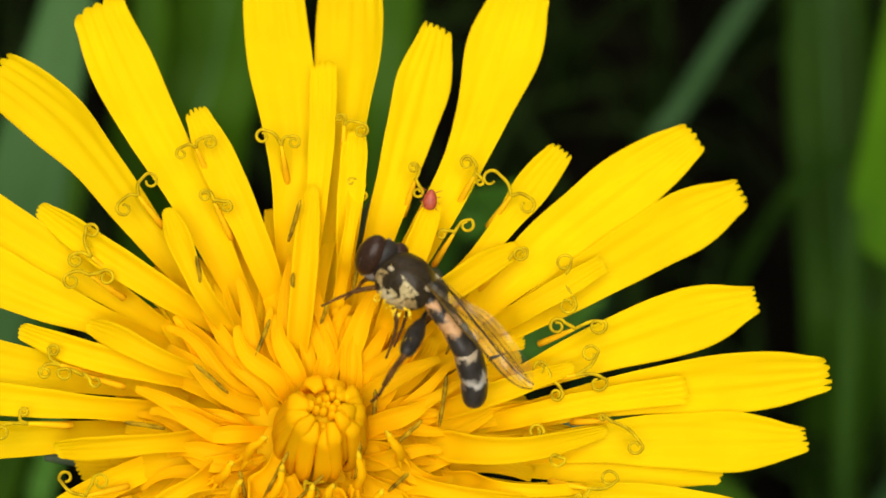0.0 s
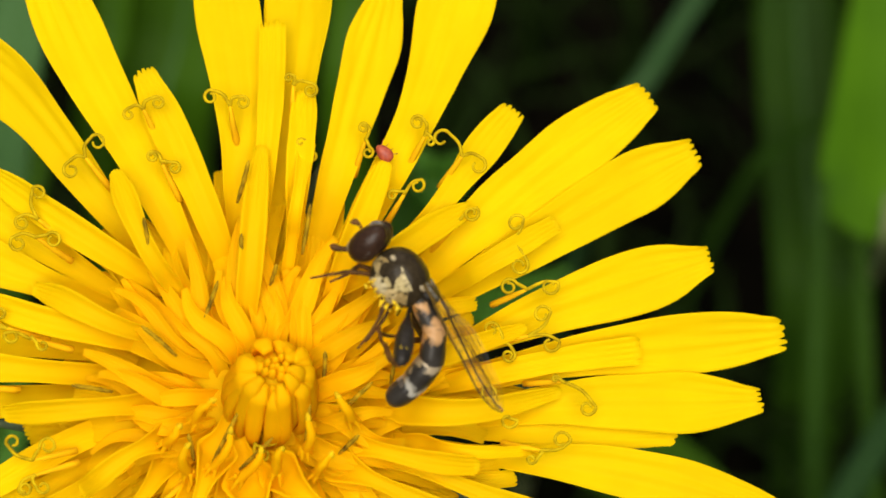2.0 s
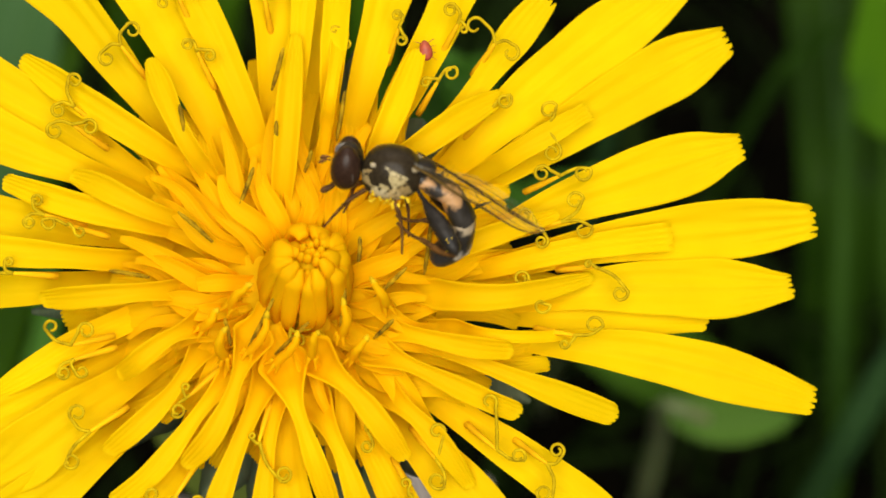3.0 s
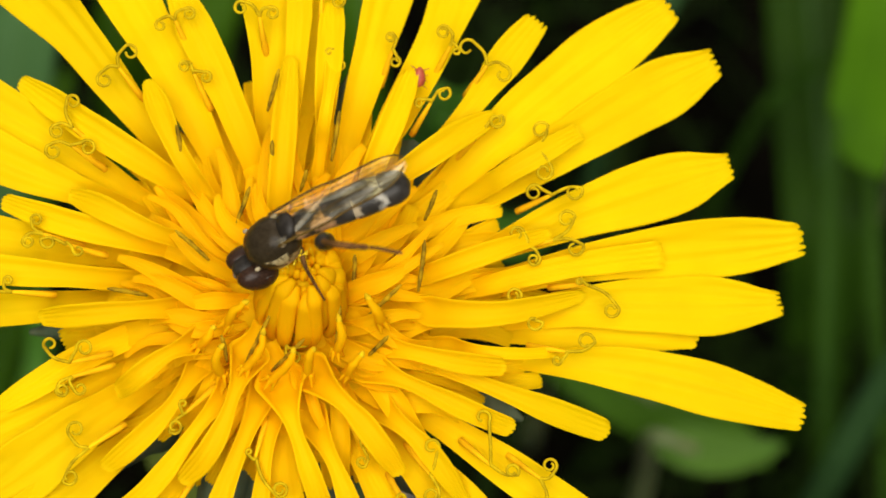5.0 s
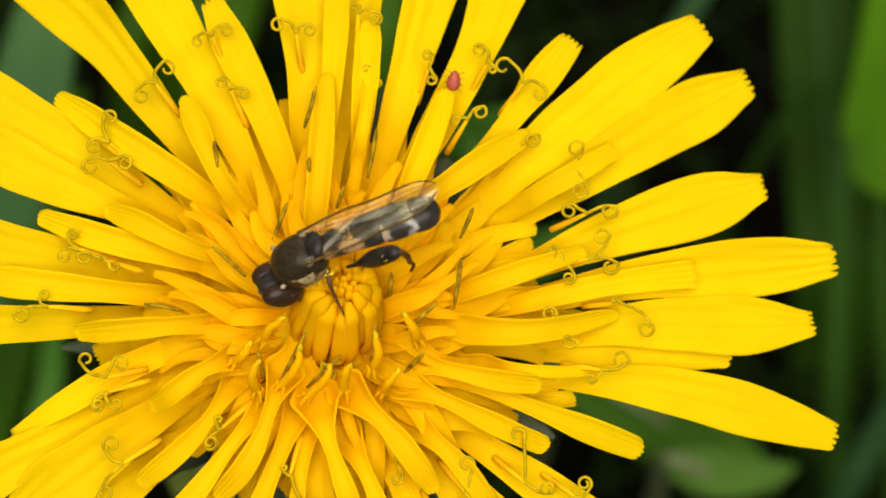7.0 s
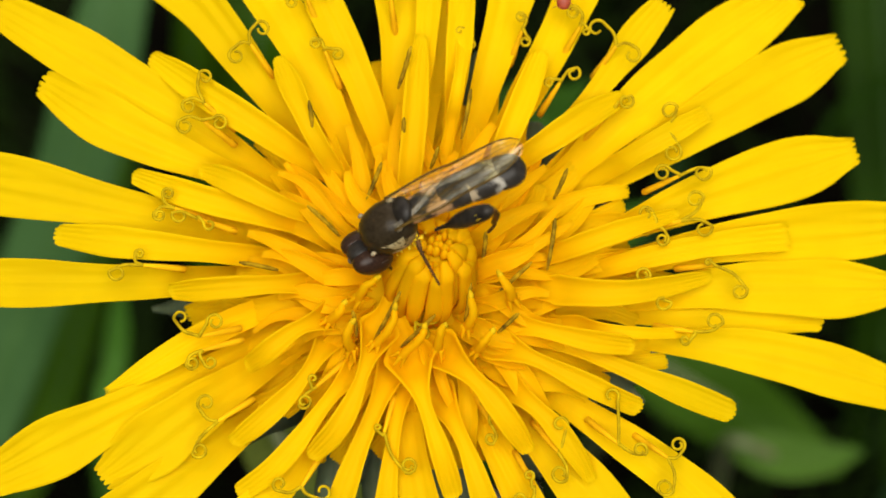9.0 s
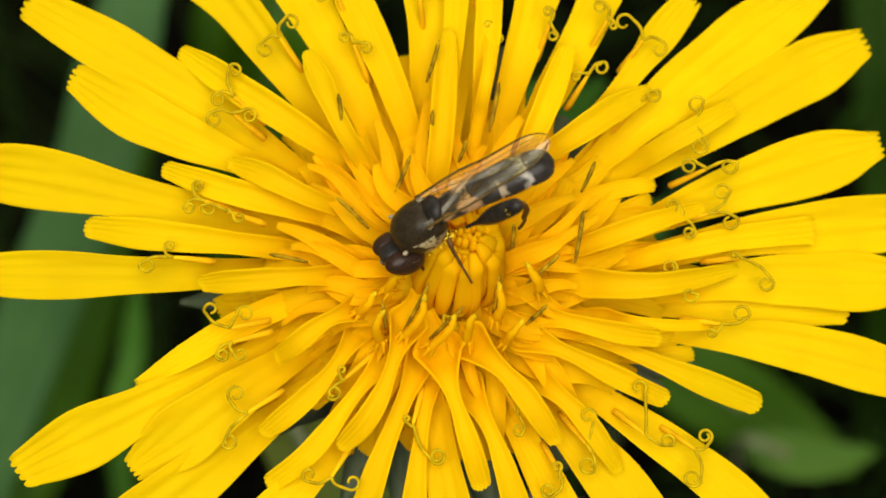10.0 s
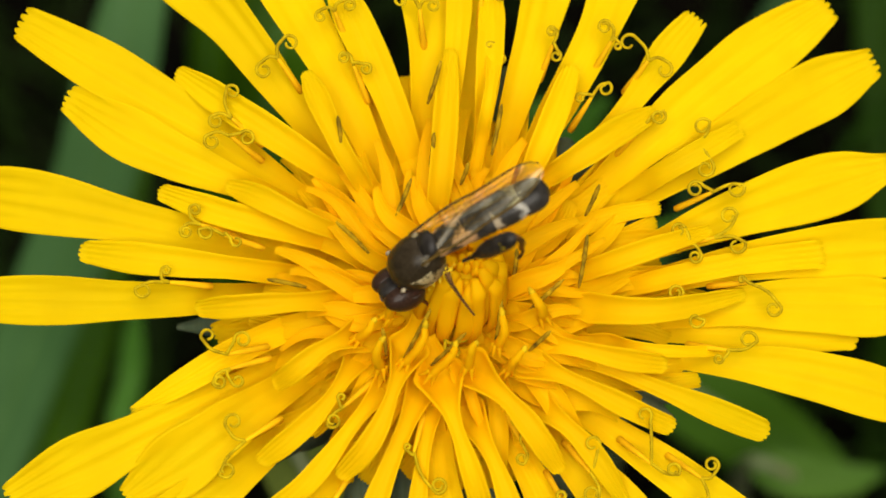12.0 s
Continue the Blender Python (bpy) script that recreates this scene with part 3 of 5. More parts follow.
    floret(head, INNER, (2.98, 5.14), (4.90, 10.04), -0.02, 0, -0.06, 0.00, (0.70, 0.84, 0.94, 0.92, 0.65))
    floret(head, INNER, (4.08, 5.54), (8.35, 8.20), -0.21, 0, 0.07, -0.05, (0.77, 0.91, 1.01, 0.99, 0.63))
    floret(head, OUTER, (8.03, 5.35), (11.73, 7.51), -0.46, 0.5, 0.01, 0.00, (0.77, 0.81, 0.84, 0.82, 0.74))
    floret(head, INNER, (5.60, 1.73), (10.52, 3.36), 0.31, 0, 0.07, 0.00, (0.73, 0.76, 0.79, 0.66, 0.46))
    floret(head, INNER, (6.62, -1.27), (10.97, -1.48), 0.30, -0.4, -0.11, 0.00, (0.46, 0.46, 0.45, 0.43, 0.41))
    v, f = ball((0, 0, -0.6), (5.6, 5.6, 1.7), 14, 36, lambda p: (p.y, p.z, p.x))
    v = [(x, y, z - 0.1 * y + 0.12 * noise.noise(Vector((x, y, z)) * 2.5)) for x, y, z in v]
    link("floret_bed", v, f, YOUNG, head, "dense yellow bed of floret bases", uvs=[(p[0], p[1]) for p in v])
    # flat lower florets seen between the upper ones
    for i in range(84):
        az = (i * 137.5 + rng.uniform(-5, 5)) % 360
        up = math.sin(radians(az))
        filler(head, UNDER, az, rng.uniform(7.0, 9.2) * (0.8 if 215 < az < 325 else 1.0) + (0.8 if 90 < az < 250 else 1.4 if az < 50 or az > 345 else 0.0), rng.uniform(0.9, 1.35), rng.uniform(-1.2, -0.5) - 0.115 * 8 * up, rng.uniform(-0.8, 0.8))
    # slim florets filling the gaps between the large ones
    for i in range(26):
        az = (i * 222.5 + rng.uniform(-10, 10)) % 360
        up = math.sin(radians(az))
        reach = rng.uniform(5.8, 8.2) + 1.2 * max(0.0, up)
        if az < 80:
            reach = min(reach, 8.0)
        filler(head, FILL, az, reach, rng.uniform(0.8, 1.2), rng.uniform(-0.6, 0.4) - 0.115 * reach * up, rng.uniform(-0.6, 0.6))
    # pointed young florets leaning out from the far side of the heart
    for i in range(52):
        az = -30 + 240 * ((i * 0.618) % 1.0) + rng.uniform(-4, 4)
        up = math.sin(radians(az))
        reach = rng.uniform(4.4, 7.2) + 0.9 * max(0.0, up)
        filler(head, FLAME, az, reach, rng.uniform(0.55, 0.95), rng.uniform(0.7, 1.9) - 0.10 * reach * up, rng.uniform(-0.35, 0.35))
    # short young florets round the near side of the heart
    for i in range(7):
        az = 192 + 156 * ((i * 0.618) % 1.0) + rng.uniform(-4, 4)
        filler(head, HEART, az, rng.uniform(3.4, 5.4), rng.uniform(0.5, 0.8), rng.uniform(0.5, 1.5), rng.uniform(-0.35, 0.35))
    # the closed heart: unopened florets leaning together
    foot, crown = Vector((0.1, -0.1, 0.2)), Vector((0.85, 1.95, 3.7))
    axis = (crown - foot).normalized()
    e1 = axis.orthogonal().normalized()
    e2 = axis.cross(e1)
    v, f = ball((0, 0, 0), (1.86, 1.36, 1.36), 14, 24)
    v = [tuple(foot + axis * (1.95 + x) + e1 * y + e2 * z) for x, y, z in v]
    link("bud_core", v, f, YOUNG, head, uvs=[(p[0], p[1]) for p in v])
    tall = (crown - foot).length
    for ring, count, wide, shoulder, close, short in ((0, 16, 1.62, 1.34, 0.74, 0.94), (1, 10, 1.24, 0.92, 0.46, 0.97)):
        for i in range(count):
            a = 2 * math.pi * (i + 0.5 * ring) / count + rng.uniform(-0.12, 0.12)
            d = e1 * math.cos(a) + e2 * math.sin(a)
            h = tall * short * rng.uniform(0.84, 1.06)
            lean = axis.cross(d) * rng.uniform(-0.26, 0.26)
            bud_floret(head, axis, spline([foot + d * wide * 0.8, foot + d * wide * 1.04 + axis * h * 0.42, foot + d * (shoulder + 0.05) + axis * h * 0.84 + lean, foot + d * shoulder * 0.93 + axis * h * 0.97 + lean, foot + d * close + axis * h * 1.01 + lean], 14), rng.uniform(0.30, 0.47) * (1.0 - 0.16 * ring))
    for i in range(11):
        a, r = i * 2.4, 0.16 * math.sqrt(i)
        tip = foot + axis * tall * 1.02 + (e1 * math.cos(a) + e2 * math.sin(a)) * r
        q = rng.uniform(0.13, 0.19)
        v, f = ball((0, 0, 0), (q, q, 0.34), 8, 10)
        v = [tuple(tip + e1 * x + e2 * y + axis * (z - 0.12)) for x, y, z in v]
        link("bud_tip", v, f, YOUNG, head, uvs=[(p[0], p[1] * 0.2) for p in v])
    # young anther tubes standing round the closed heart
    tube_floret(head, (-2.65, -2.22, 2.02), (-2.48, -0.91, 3.32))
    tube_floret(head, (-1.74, -1.99, 2.20), (-0.84, -0.28, 3.50))
    tube_floret(head, (-2.43, -0.18, 2.12), (-1.47, 0.76, 3.42))
    tube_floret(head, (-0.72, -2.44, 2.18), (0.32, -1.10, 3.48))
    tube_floret(head, (1.88, -1.30, 2.10), (2.01, 0.18, 3.40))
    tube_floret(head, (0.75, -2.20, 2.15), (1.10, -1.05, 3.45))
    tube_floret(head, (-3.57, -1.09, 2.00), (-2.82, -0.18, 3.30))
    tube_floret(head, (2.33, -2.20, 1.97), (3.00, -1.27, 3.27))
    tube_floret(head, (3.68, -0.16, 1.97), (3.10, 0.96, 3.27))
    style(head, (10.48, 4.86, 0.32), (-0.69, 0.11), (0.92, 0.14))
    style(head, (9.74, 6.74, 0.12), (0.34, 0.74), (0.46, -0.92))
    style(head, (10.54, 3.03, 0.57), (0.55, 0.85), (0.87, -0.30))
    style(head, (9.38, 2.77, 0.69), (-0.30, 0.53), (0.37, -0.50))
    style(head, (11.90, 1.24, 0.71), (-0.30, 0.11), (0.96, -1.03))
    style(head, (8.37, -0.14, 1.17), (0.57, 0.96), (1.37, -0.11))
    style(head, (11.00, -1.45, 1.15), (0.80, 0.41), (-0.36, -0.32))
    style(head, (9.92, -6.46, 1.93), (0.38, 0.54), (-0.11, -1.13))
    style(head, (7.95, -5.90, 2.00), (-0.30, 1.92), (0.84, -0.22))
    style(head, (5.55, -6.24, 2.24), (0.06, 1.13), (0.07, -0.81))
    style(head, (4.60, -7.57, 2.50), (-0.23, 0.45), (-0.56, -0.50))
    style(head, (2.86, -5.12, 2.29), (-0.18, 0.90), (0.00, -0.56))
    style(head, (-1.36, -5.46, 2.67), (-0.23, 0.22), (0.97, -1.27))
    style(head, (-4.58, -7.56, 3.23), (0.85, -0.17), (-0.85, 0.11))
    style(head, (-4.08, -3.67, 2.63), (-0.45, -0.56), (-0.11, 0.34))
    style(head, (-7.91, -5.02, 3.13), (-0.45, 0.74), (-0.71, -1.12))
    style(head, (-8.70, -1.67, 2.71), (-0.73, 0.72), (0.63, 0.57))
    style(head, (-8.58, -2.23, 2.78), (-0.38, -0.50), (0.34, -0.45))
    style(head, (-11.01, 1.14, 2.49), (-0.12, 0.45), (-1.00, -0.30))
    style(head, (-9.83, 3.42, 2.08), (-0.23, 0.57), (-0.57, -0.27))
    style(head, (-8.92, 3.01, 2.06), (-0.68, 0.13), (0.52, -0.23))
    style(head, (-8.73, 7.68, 1.40), (0.04, 1.03), (-0.60, -0.12))
    style(head, (-8.78, 6.98, 1.50), (-0.69, -0.23), (0.69, -0.11))
    style(head, (-6.95, 10.14, 0.92), (-0.53, -0.51), (0.50, 0.58))
    style(head, (-3.93, 9.89, 0.73), (-0.35, 0.28), (0.51, -0.18))
    style(head, (-4.71, 12.08, 0.49), (-0.55, -0.23), (0.59, 0.23))
    style(head, (-1.30, 12.22, 0.21), (-0.73, 0.34), (0.53, 0.11))
    style(head, (1.21, 13.05, -0.09), (-0.16, 0.28), (0.69, -0.23))
    style(head, (4.10, 10.86, -0.01), (-0.07, 0.46), (0.09, -0.53))
    style(head, (6.45, 10.99, -0.21), (-0.28, 0.55), (0.23, -0.23))
    style(head, (7.94, 10.19, -0.21), (-0.81, 0.69), (0.62, -0.39))
    style(head, (5.64, 8.67, 0.17), (-0.46, -0.05), (0.53, 0.33))
    style(head, (7.72, 7.47, 0.17), (-0.35, -0.23), (0.58, 0.42))
    style(head, (1.75, 10.50, 0.21), (-0.23, 0.23), (0.23, -0.34))
    style(head, (-0.16, -1.08, 1.96), (0.68, 0.27), (0.34, -0.45))
    anther_tube(head, (-2.01, 4.13, 1.88), (-1.53, 5.24, 2.48))
    anther_tube(head, (-0.78, 6.09, 1.55), (-0.65, 7.07, 2.15))
    anther_tube(head, (0.48, 5.29, 1.61), (0.72, 5.89, 2.21))
    anther_tube(head, (-4.35, 6.63, 1.75), (-4.44, 7.72, 2.35))
    anther_tube(head, (-3.52, 2.64, 2.34), (-4.43, 3.52, 2.94))
    anther_tube(head, (1.73, 6.80, 1.18), (2.02, 8.24, 1.78))
    anther_tube(head, (5.18, 1.55, 1.64), (5.40, 3.06, 2.24))
    anther_tube(head, (3.41, 0.34, 1.96), (4.45, 1.31, 2.56))
    anther_tube(head, (3.34, -1.29, 2.29), (3.94, -0.71, 2.89))
    anther_tube(head, (5.50, 4.18, 1.33), (5.88, 5.06, 1.93))
    anther_tube(head, (2.54, 1.65, 1.94), (2.63, 2.50, 2.54))
    anther_tube(head, (-5.99, 1.04, 2.87), (-7.06, 1.26, 3.47))
    anther_tube(head, (1.87, -0.73, 2.26), (2.05, 0.51, 2.86))
    anther_tube(head, (-0.80, 8.75, 1.13), (-0.40, 9.95, 1.73))
    anther_tube(head, (-0.37, -1.75, 2.56), (0.65, -0.79, 3.16))
    anther_tube(head, (-1.50, -1.30, 2.53), (-0.70, 0.17, 3.13))
    anther_tube(head, (-2.50, -1.42, 2.79), (-2.59, -0.62, 3.39))
    return head


# ---- the hoverfly ----
BLACK = plain_material("fly_black_chitin", (0.010, 0.008, 0.006), (0.030, 0.025, 0.019), 3200, 0.45, bump=0.7, dist=0.00003, spec=0.2)
BROWN = plain_material("fly_brown_leg", (0.045, 0.022, 0.007), (0.19, 0.085, 0.022), 2500, 0.5, bump=0.35, dist=0.00002, spec=0.08)
EYE = plain_material("fly_eye_brown", (0.020, 0.010, 0.006), (0.046, 0.023, 0.013), 12000, 0.3, bump=0.3, dist=0.00001, spec=0.16)
PALE = plain_material("fly_pale_dusting", (0.20, 0.15, 0.07), (0.50, 0.42, 0.26), 3000, 0.75, bump=0.5)
GREY = plain_material("fly_grey_dusting", (0.05, 0.045, 0.04), (0.22, 0.19, 0.15), 3600, 0.75, bump=0.5)
VEIN = plain_material("fly_wing_vein", (0.05, 0.030, 0.006), (0.15, 0.088, 0.016), 2000, 0.6, spec=0.06)


def sums(n, l, op, a, c, clamp=False):
    m = n.new("ShaderNodeMath")
    m.operation, m.use_clamp = op, clamp
    for socket, value in zip(m.inputs, (a, c)):
        if isinstance(value, (int, float)):
            socket.default_value = value
        else:
            l.new(value, socket)
    return m.outputs[0]


def step(n, l, value, a, c):
    m = n.new("ShaderNodeMapRange")
    m.inputs["From Min"].default_value, m.inputs["From Max"].default_value = a, c
    l.new(value, m.inputs["Value"])
    return m.outputs[0]


def body_axes(n, l):
    """Coordinates of the body in millimetres, with |y|, and two noises."""
    tc = n.new("ShaderNodeTexCoord")
    sp = n.new("ShaderNodeSeparateXYZ")
    l.new(tc.outputs["Object"], sp.inputs[0])
    x, y, z = (sums(n, l, "MULTIPLY", sp.outputs[k], 1000.0) for k in range(3))
    coarse = noise_node(n, l, tc.outputs["Object"], 1500, 4.0).outputs[0]
    fine = noise_node(n, l, tc.outputs["Object"], 6500, 3.0).outputs[0]
    return x, sums(n, l, "ABSOLUTE", y, 0.0), z, coarse, fine


def thorax_material():
    """Bronze-black back; the flanks are made up of jagged plates, some dusted pale, some black."""
    m, n, l, b = material("fly_thorax", 0.40)
    b.inputs["Specular IOR Level"].default_value = 0.11
    x, y, z, coarse, fine = body_axes(n, l)
    tc = n.new("ShaderNodeTexCoord")
    cells = n.new("ShaderNodeTexVoronoi")
    cells.inputs["Scale"].default_value = 1900
    warp = n.new("ShaderNodeVectorMath")
    warp.operation = "MULTIPLY_ADD"
    wobble = noise_node(n, l, tc.outputs["Object"], 3500, 2.0)
    l.new(wobble.outputs["Color"], warp.inputs[0])
    warp.inputs[1].default_value = (0.00022, 0.00022, 0.00022)
    l.new(tc.outputs["Object"], warp.inputs[2])
    l.new(warp.outputs[0], cells.inputs["Vector"])
    parts = n.new("ShaderNodeSeparateColor")
    l.new(cells.outputs["Color"], parts.inputs[0])
    v = sums(n, l, "ADD", sums(n, l, "MULTIPLY", y, 0.9), sums(n, l, "MULTIPLY", z, -1.05))
    v = sums(n, l, "ADD", v, sums(n, l, "MULTIPLY", x, 0.30))
    v = sums(n, l, "ADD", v, sums(n, l, "MULTIPLY", sums(n, l, "SUBTRACT", parts.outputs[0], 0.5), 1.5))
    mask = step(n, l, v, 0.76, 0.80)
    mask = sums(n, l, "MULTIPLY", mask, step(n, l, fine, 0.36, 0.44))
    back = ramp(n, [(0.3, (0.020, 0.014, 0.007)), (0.7, (0.040, 0.029, 0.015))])
    l.new(fine, back.inputs[0])
    dust = ramp(n, [(0.0, (0.30, 0.20, 0.07)), (0.35, (0.50, 0.41, 0.20)), (0.8, (0.60, 0.51, 0.30)), (1.0, (0.52, 0.38, 0.16))])
    l.new(parts.outputs[1], dust.inputs[0])
    grit = ramp(n, [(0.3, (0.6, 0.55, 0.45)), (0.65, (1, 1, 1))])
    l.new(fine, grit.inputs[0])
    pale = mixed(n, l, "MULTIPLY", 0.8, dust.outputs[0], grit.outputs[0])
    c = mixed(n, l, "MIX", mask, back.outputs[0], pale)
    l.new(c, b.inputs["Base Color"])
    rough = sums(n, l, "ADD", sums(n, l, "MULTIPLY", mask, 0.4), 0.30)
    l.new(rough, b.inputs["Roughness"])
    bumped(n, l, fine, b, 0.35, 0.00003)
    return m


def abdomen_material(name, marks, belly):
    """Black rings with pale marks; each mark: front, rear, how far from the middle it begins, its colour."""
    m, n, l, b = material(name, 0.34)
    b.inputs["Specular IOR Level"].default_value = 0.16
    x, y, z, coarse, fine = body_axes(n, l)
    back = ramp(n, [(0.3, (0.014, 0.012, 0.009)), (0.7, (0.048, 0.041, 0.033))])
    l.new(coarse, back.inputs[0])
    c = back.outputs[0]
    wob = sums(n, l, "MULTIPLY", sums(n, l, "SUBTRACT", coarse, 0.5), 1.5)
    xw, yw = sums(n, l, "ADD", x, wob), sums(n, l, "ADD", y, wob)
    for front, rear, inner, colour in marks:
        one = sums(n, l, "MULTIPLY", step(n, l, xw, front + 0.09, front - 0.09), step(n, l, xw, rear - 0.09, rear + 0.09))
        away = sums(n, l, "ABSOLUTE", sums(n, l, "SUBTRACT", xw, (front + rear) / 2), 0.0)
        taper = sums(n, l, "SUBTRACT", yw, sums(n, l, "MULTIPLY", away, 0.0 if inner == 0 else 0.7))
        one = sums(n, l, "MULTIPLY", one, step(n, l, taper, inner - 0.06, inner + 0.10))
        c = mixed(n, l, "MIX", one, c, colour)
    under = step(n, l, sums(n, l, "ADD", z, wob), -0.30, -0.40)
    c = mixed(n, l, "MIX", under, c, belly)
    l.new(c, b.inputs["Base Color"])
    bumped(n, l, fine, b, 0.4, 0.00002)
    return m


THORAX = thorax_material()
TAN, CREAM, SILVER = (0.50, 0.28, 0.12), (0.38, 0.30, 0.19), (0.40, 0.37, 0.30)
RINGS = [
    abdomen_material("fly_abdomen_base", [(0.05, -0.30, 0.20, TAN), (-0.72, -1.3, 0.02, TAN)], (0.50, 0.23, 0.05)),
    abdomen_material("fly_abdomen_second_ring", [(0.30, -0.32, 0.05, TAN)], (0.46, 0.22, 0.06)),
    abdomen_material("fly_abdomen_third_ring", [(0.30, -0.24, 0.08, CREAM), (-0.95, -1.3, 0.0, SILVER)], (0.30, 0.22, 0.12)),
    abdomen_material("fly_abdomen_end", [(0.30, -0.12, 0.0, SILVER)], (0.10, 0.08, 0.06)),
]


def wing_material():
    """Clear membrane with a faint amber tint and a soft sky sheen."""
    m, n, l, b = material("fly_wing_membrane", 0.42)
    tc = n.new("ShaderNodeTexCoord")
    no = noise_node(n, l, tc.outputs["Object"], 900, 2.0)
    g = ramp(n, [(0.3, (0.99, 0.980, 0.88)), (0.7, (0.995, 0.99, 0.94))])
    l.new(no.outputs[0], g.inputs[0])
    gl = n.new("ShaderNodeBsdfTransparent")
    l.new(g.outputs[0], gl.inputs[0])
    b.inputs["Base Color"].default_value = (0.92, 0.87, 0.76, 1)
    b.inputs["Metallic"].default_value = 1.0
    bumped(n, l, no.outputs[0], b, 0.7, 0.0003)
    mx = n.new("ShaderNodeMixShader")
    mx.inputs[0].default_value = 0.962
    l.new(b.outputs[0], mx.inputs[1])
    l.new(gl.outputs[0], mx.inputs[2])
    l.new(mx.outputs[0], n["Material Output"].inputs[0])
    return m


WING = wing_material()


def leg(name, parent, hip, points, radii, mat, label=""):
    """A thin leg that turns at its hip: thigh, with shin and foot beyond the knee."""
    pts = spline([(0, 0, 0), *points], 18)
    rad = [radii[min(int(i / 18 * len(radii)), len(radii) - 1)] for i in range(18)]
    rad[6], rad[12] = rad[6] * 1.2, rad[12] * 1.2
    v, f = tube(pts[:7], rad[:7], 7)
    ob = link(name, v, f, mat, parent, label)
    ob.location = [q * MM for q in hip]
    for piece, lo, hi in (("shin", 6, 13), ("foot", 12, 18)):
        v, f = tube(pts[lo:hi], [0.93 * q for q in rad[lo:hi]], 7)
        link(piece, v, f, mat, ob)
    return ob


def rings(profile, parent, name, mat, label=""):
    """A stretch of the abdomen, with a slight waist at each ring."""
    sides, per = 26, 6
    line = spline([(x, r, 0) for x, r in profile], per * (len(profile) - 1) + 1)
    vs, fs = [], []
    for p in line:
        r = p.y * (1 - 0.035 * math.exp(-((p.x / 1.15 - round(p.x / 1.15)) * 9) ** 2))
        for k in range(sides):
            a = 2 * math.pi * k / sides
            vs.append((p.x, 1.08 * r * math.cos(a), 0.78 * r * math.sin(a)))
    for i in range(len(line) - 1):
        for k in range(sides):
            a, c = i * sides + k, i * sides + (k + 1) % sides
            fs.append((a, a + sides, c + sides, c))
    vs += [(line[0].x + 0.03, 0, 0), (line[-1].x - 0.06, 0, 0)]
    e = (len(line) - 1) * sides
    for k in range(sides):
        fs += [(k, (k + 1) % sides, len(vs) - 2), (e + (k + 1) % sides, e + k, len(vs) - 1)]
    return link(name, vs, fs, mat, parent, label)


def wing(parent, s):
    """A long narrow wing laid back over the abdomen; s is +1 for the left one."""
    n, cols, length = 24, 10, 5.25

    def put(u, c):
        tip = math.sqrt(max(0.0, 1 - (max(0.0, u - 0.74) / 0.265) ** 2))
        mid, half = -0.48 * smooth(0.0, 0.55, u), (0.12 + 0.47 * smooth(0.02, 0.45, u)) * tip
        y = mid + half * (2 * c - 1)
        return Vector((-length * u, s * y, 0.05 * math.sin(8 * c + 5 * u) - 0.14 * (1 - c) * smooth(0, 0.4, u) + 0.05 * math.sin(5 * u)))

    vs, fs = [], []
    for lay in (0.0, -0.015):
        for i in range(n + 1):
            for j in range(cols + 1):
                vs.append(tuple(put(i / n, j / cols) + Vector((0, 0, lay))))
    k = (n + 1) * (cols + 1)
    for i in range(n):
        for j in range(cols):
            q = i * (cols + 1) + j
            fs.append((q, q + 1, q + cols + 2, q + cols + 1))
            fs.append((k + q, k + q + cols + 1, k + q + cols + 2, k + q + 1))
    ob = link("wing", vs, fs, WING, parent, "clear amber-tinted wing folded back")
    lines = [tube([put(i / 20, 1.0) for i in range(21)], [0.050 - 0.0012 * i for i in range(21)], 5)]
    for c0, c1, bow, u0, u1 in ((0.90, 0.97, 0.0, 0.0, 0.82), (0.80, 0.86, -0.06, 0.0, 0.95), (0.62, 0.74, -0.12, 0.05, 0.97), (0.56, 0.46, 0.10, 0.08, 0.92), (0.40, 0.30, -0.12, 0.06, 0.80), (0.22, 0.10, -0.06, 0.06, 0.55)):
        lines.append(tube([put(u0 + (u1 - u0) * i / 14, c0 + (c1 - c0) * i / 14 + bow * math.sin(math.pi * i / 14)) for i in range(15)], [0.010] * 15, 5))
    for u0, u1, c0, c1 in ((0.30, 0.34, 0.30, 0.60), (0.42, 0.48, 0.58, 0.76), (0.60, 0.54, 0.26, 0.54), (0.78, 0.70, 0.34, 0.58), (0.50, 0.50, 0.80, 0.93), (0.78, 0.86, 0.48, 0.66), (0.20, 0.24, 0.12, 0.34)):
        lines.append(tube([put(u0 + (u1 - u0) * i / 6 + 0.015 * math.sin(math.pi * i / 6), c0 + (c1 - c0) * i / 6) for i in range(7)], [0.009] * 7, 5))
    for v, f in lines:
        link("wing_vein", v, f, VEIN, ob)
    return ob


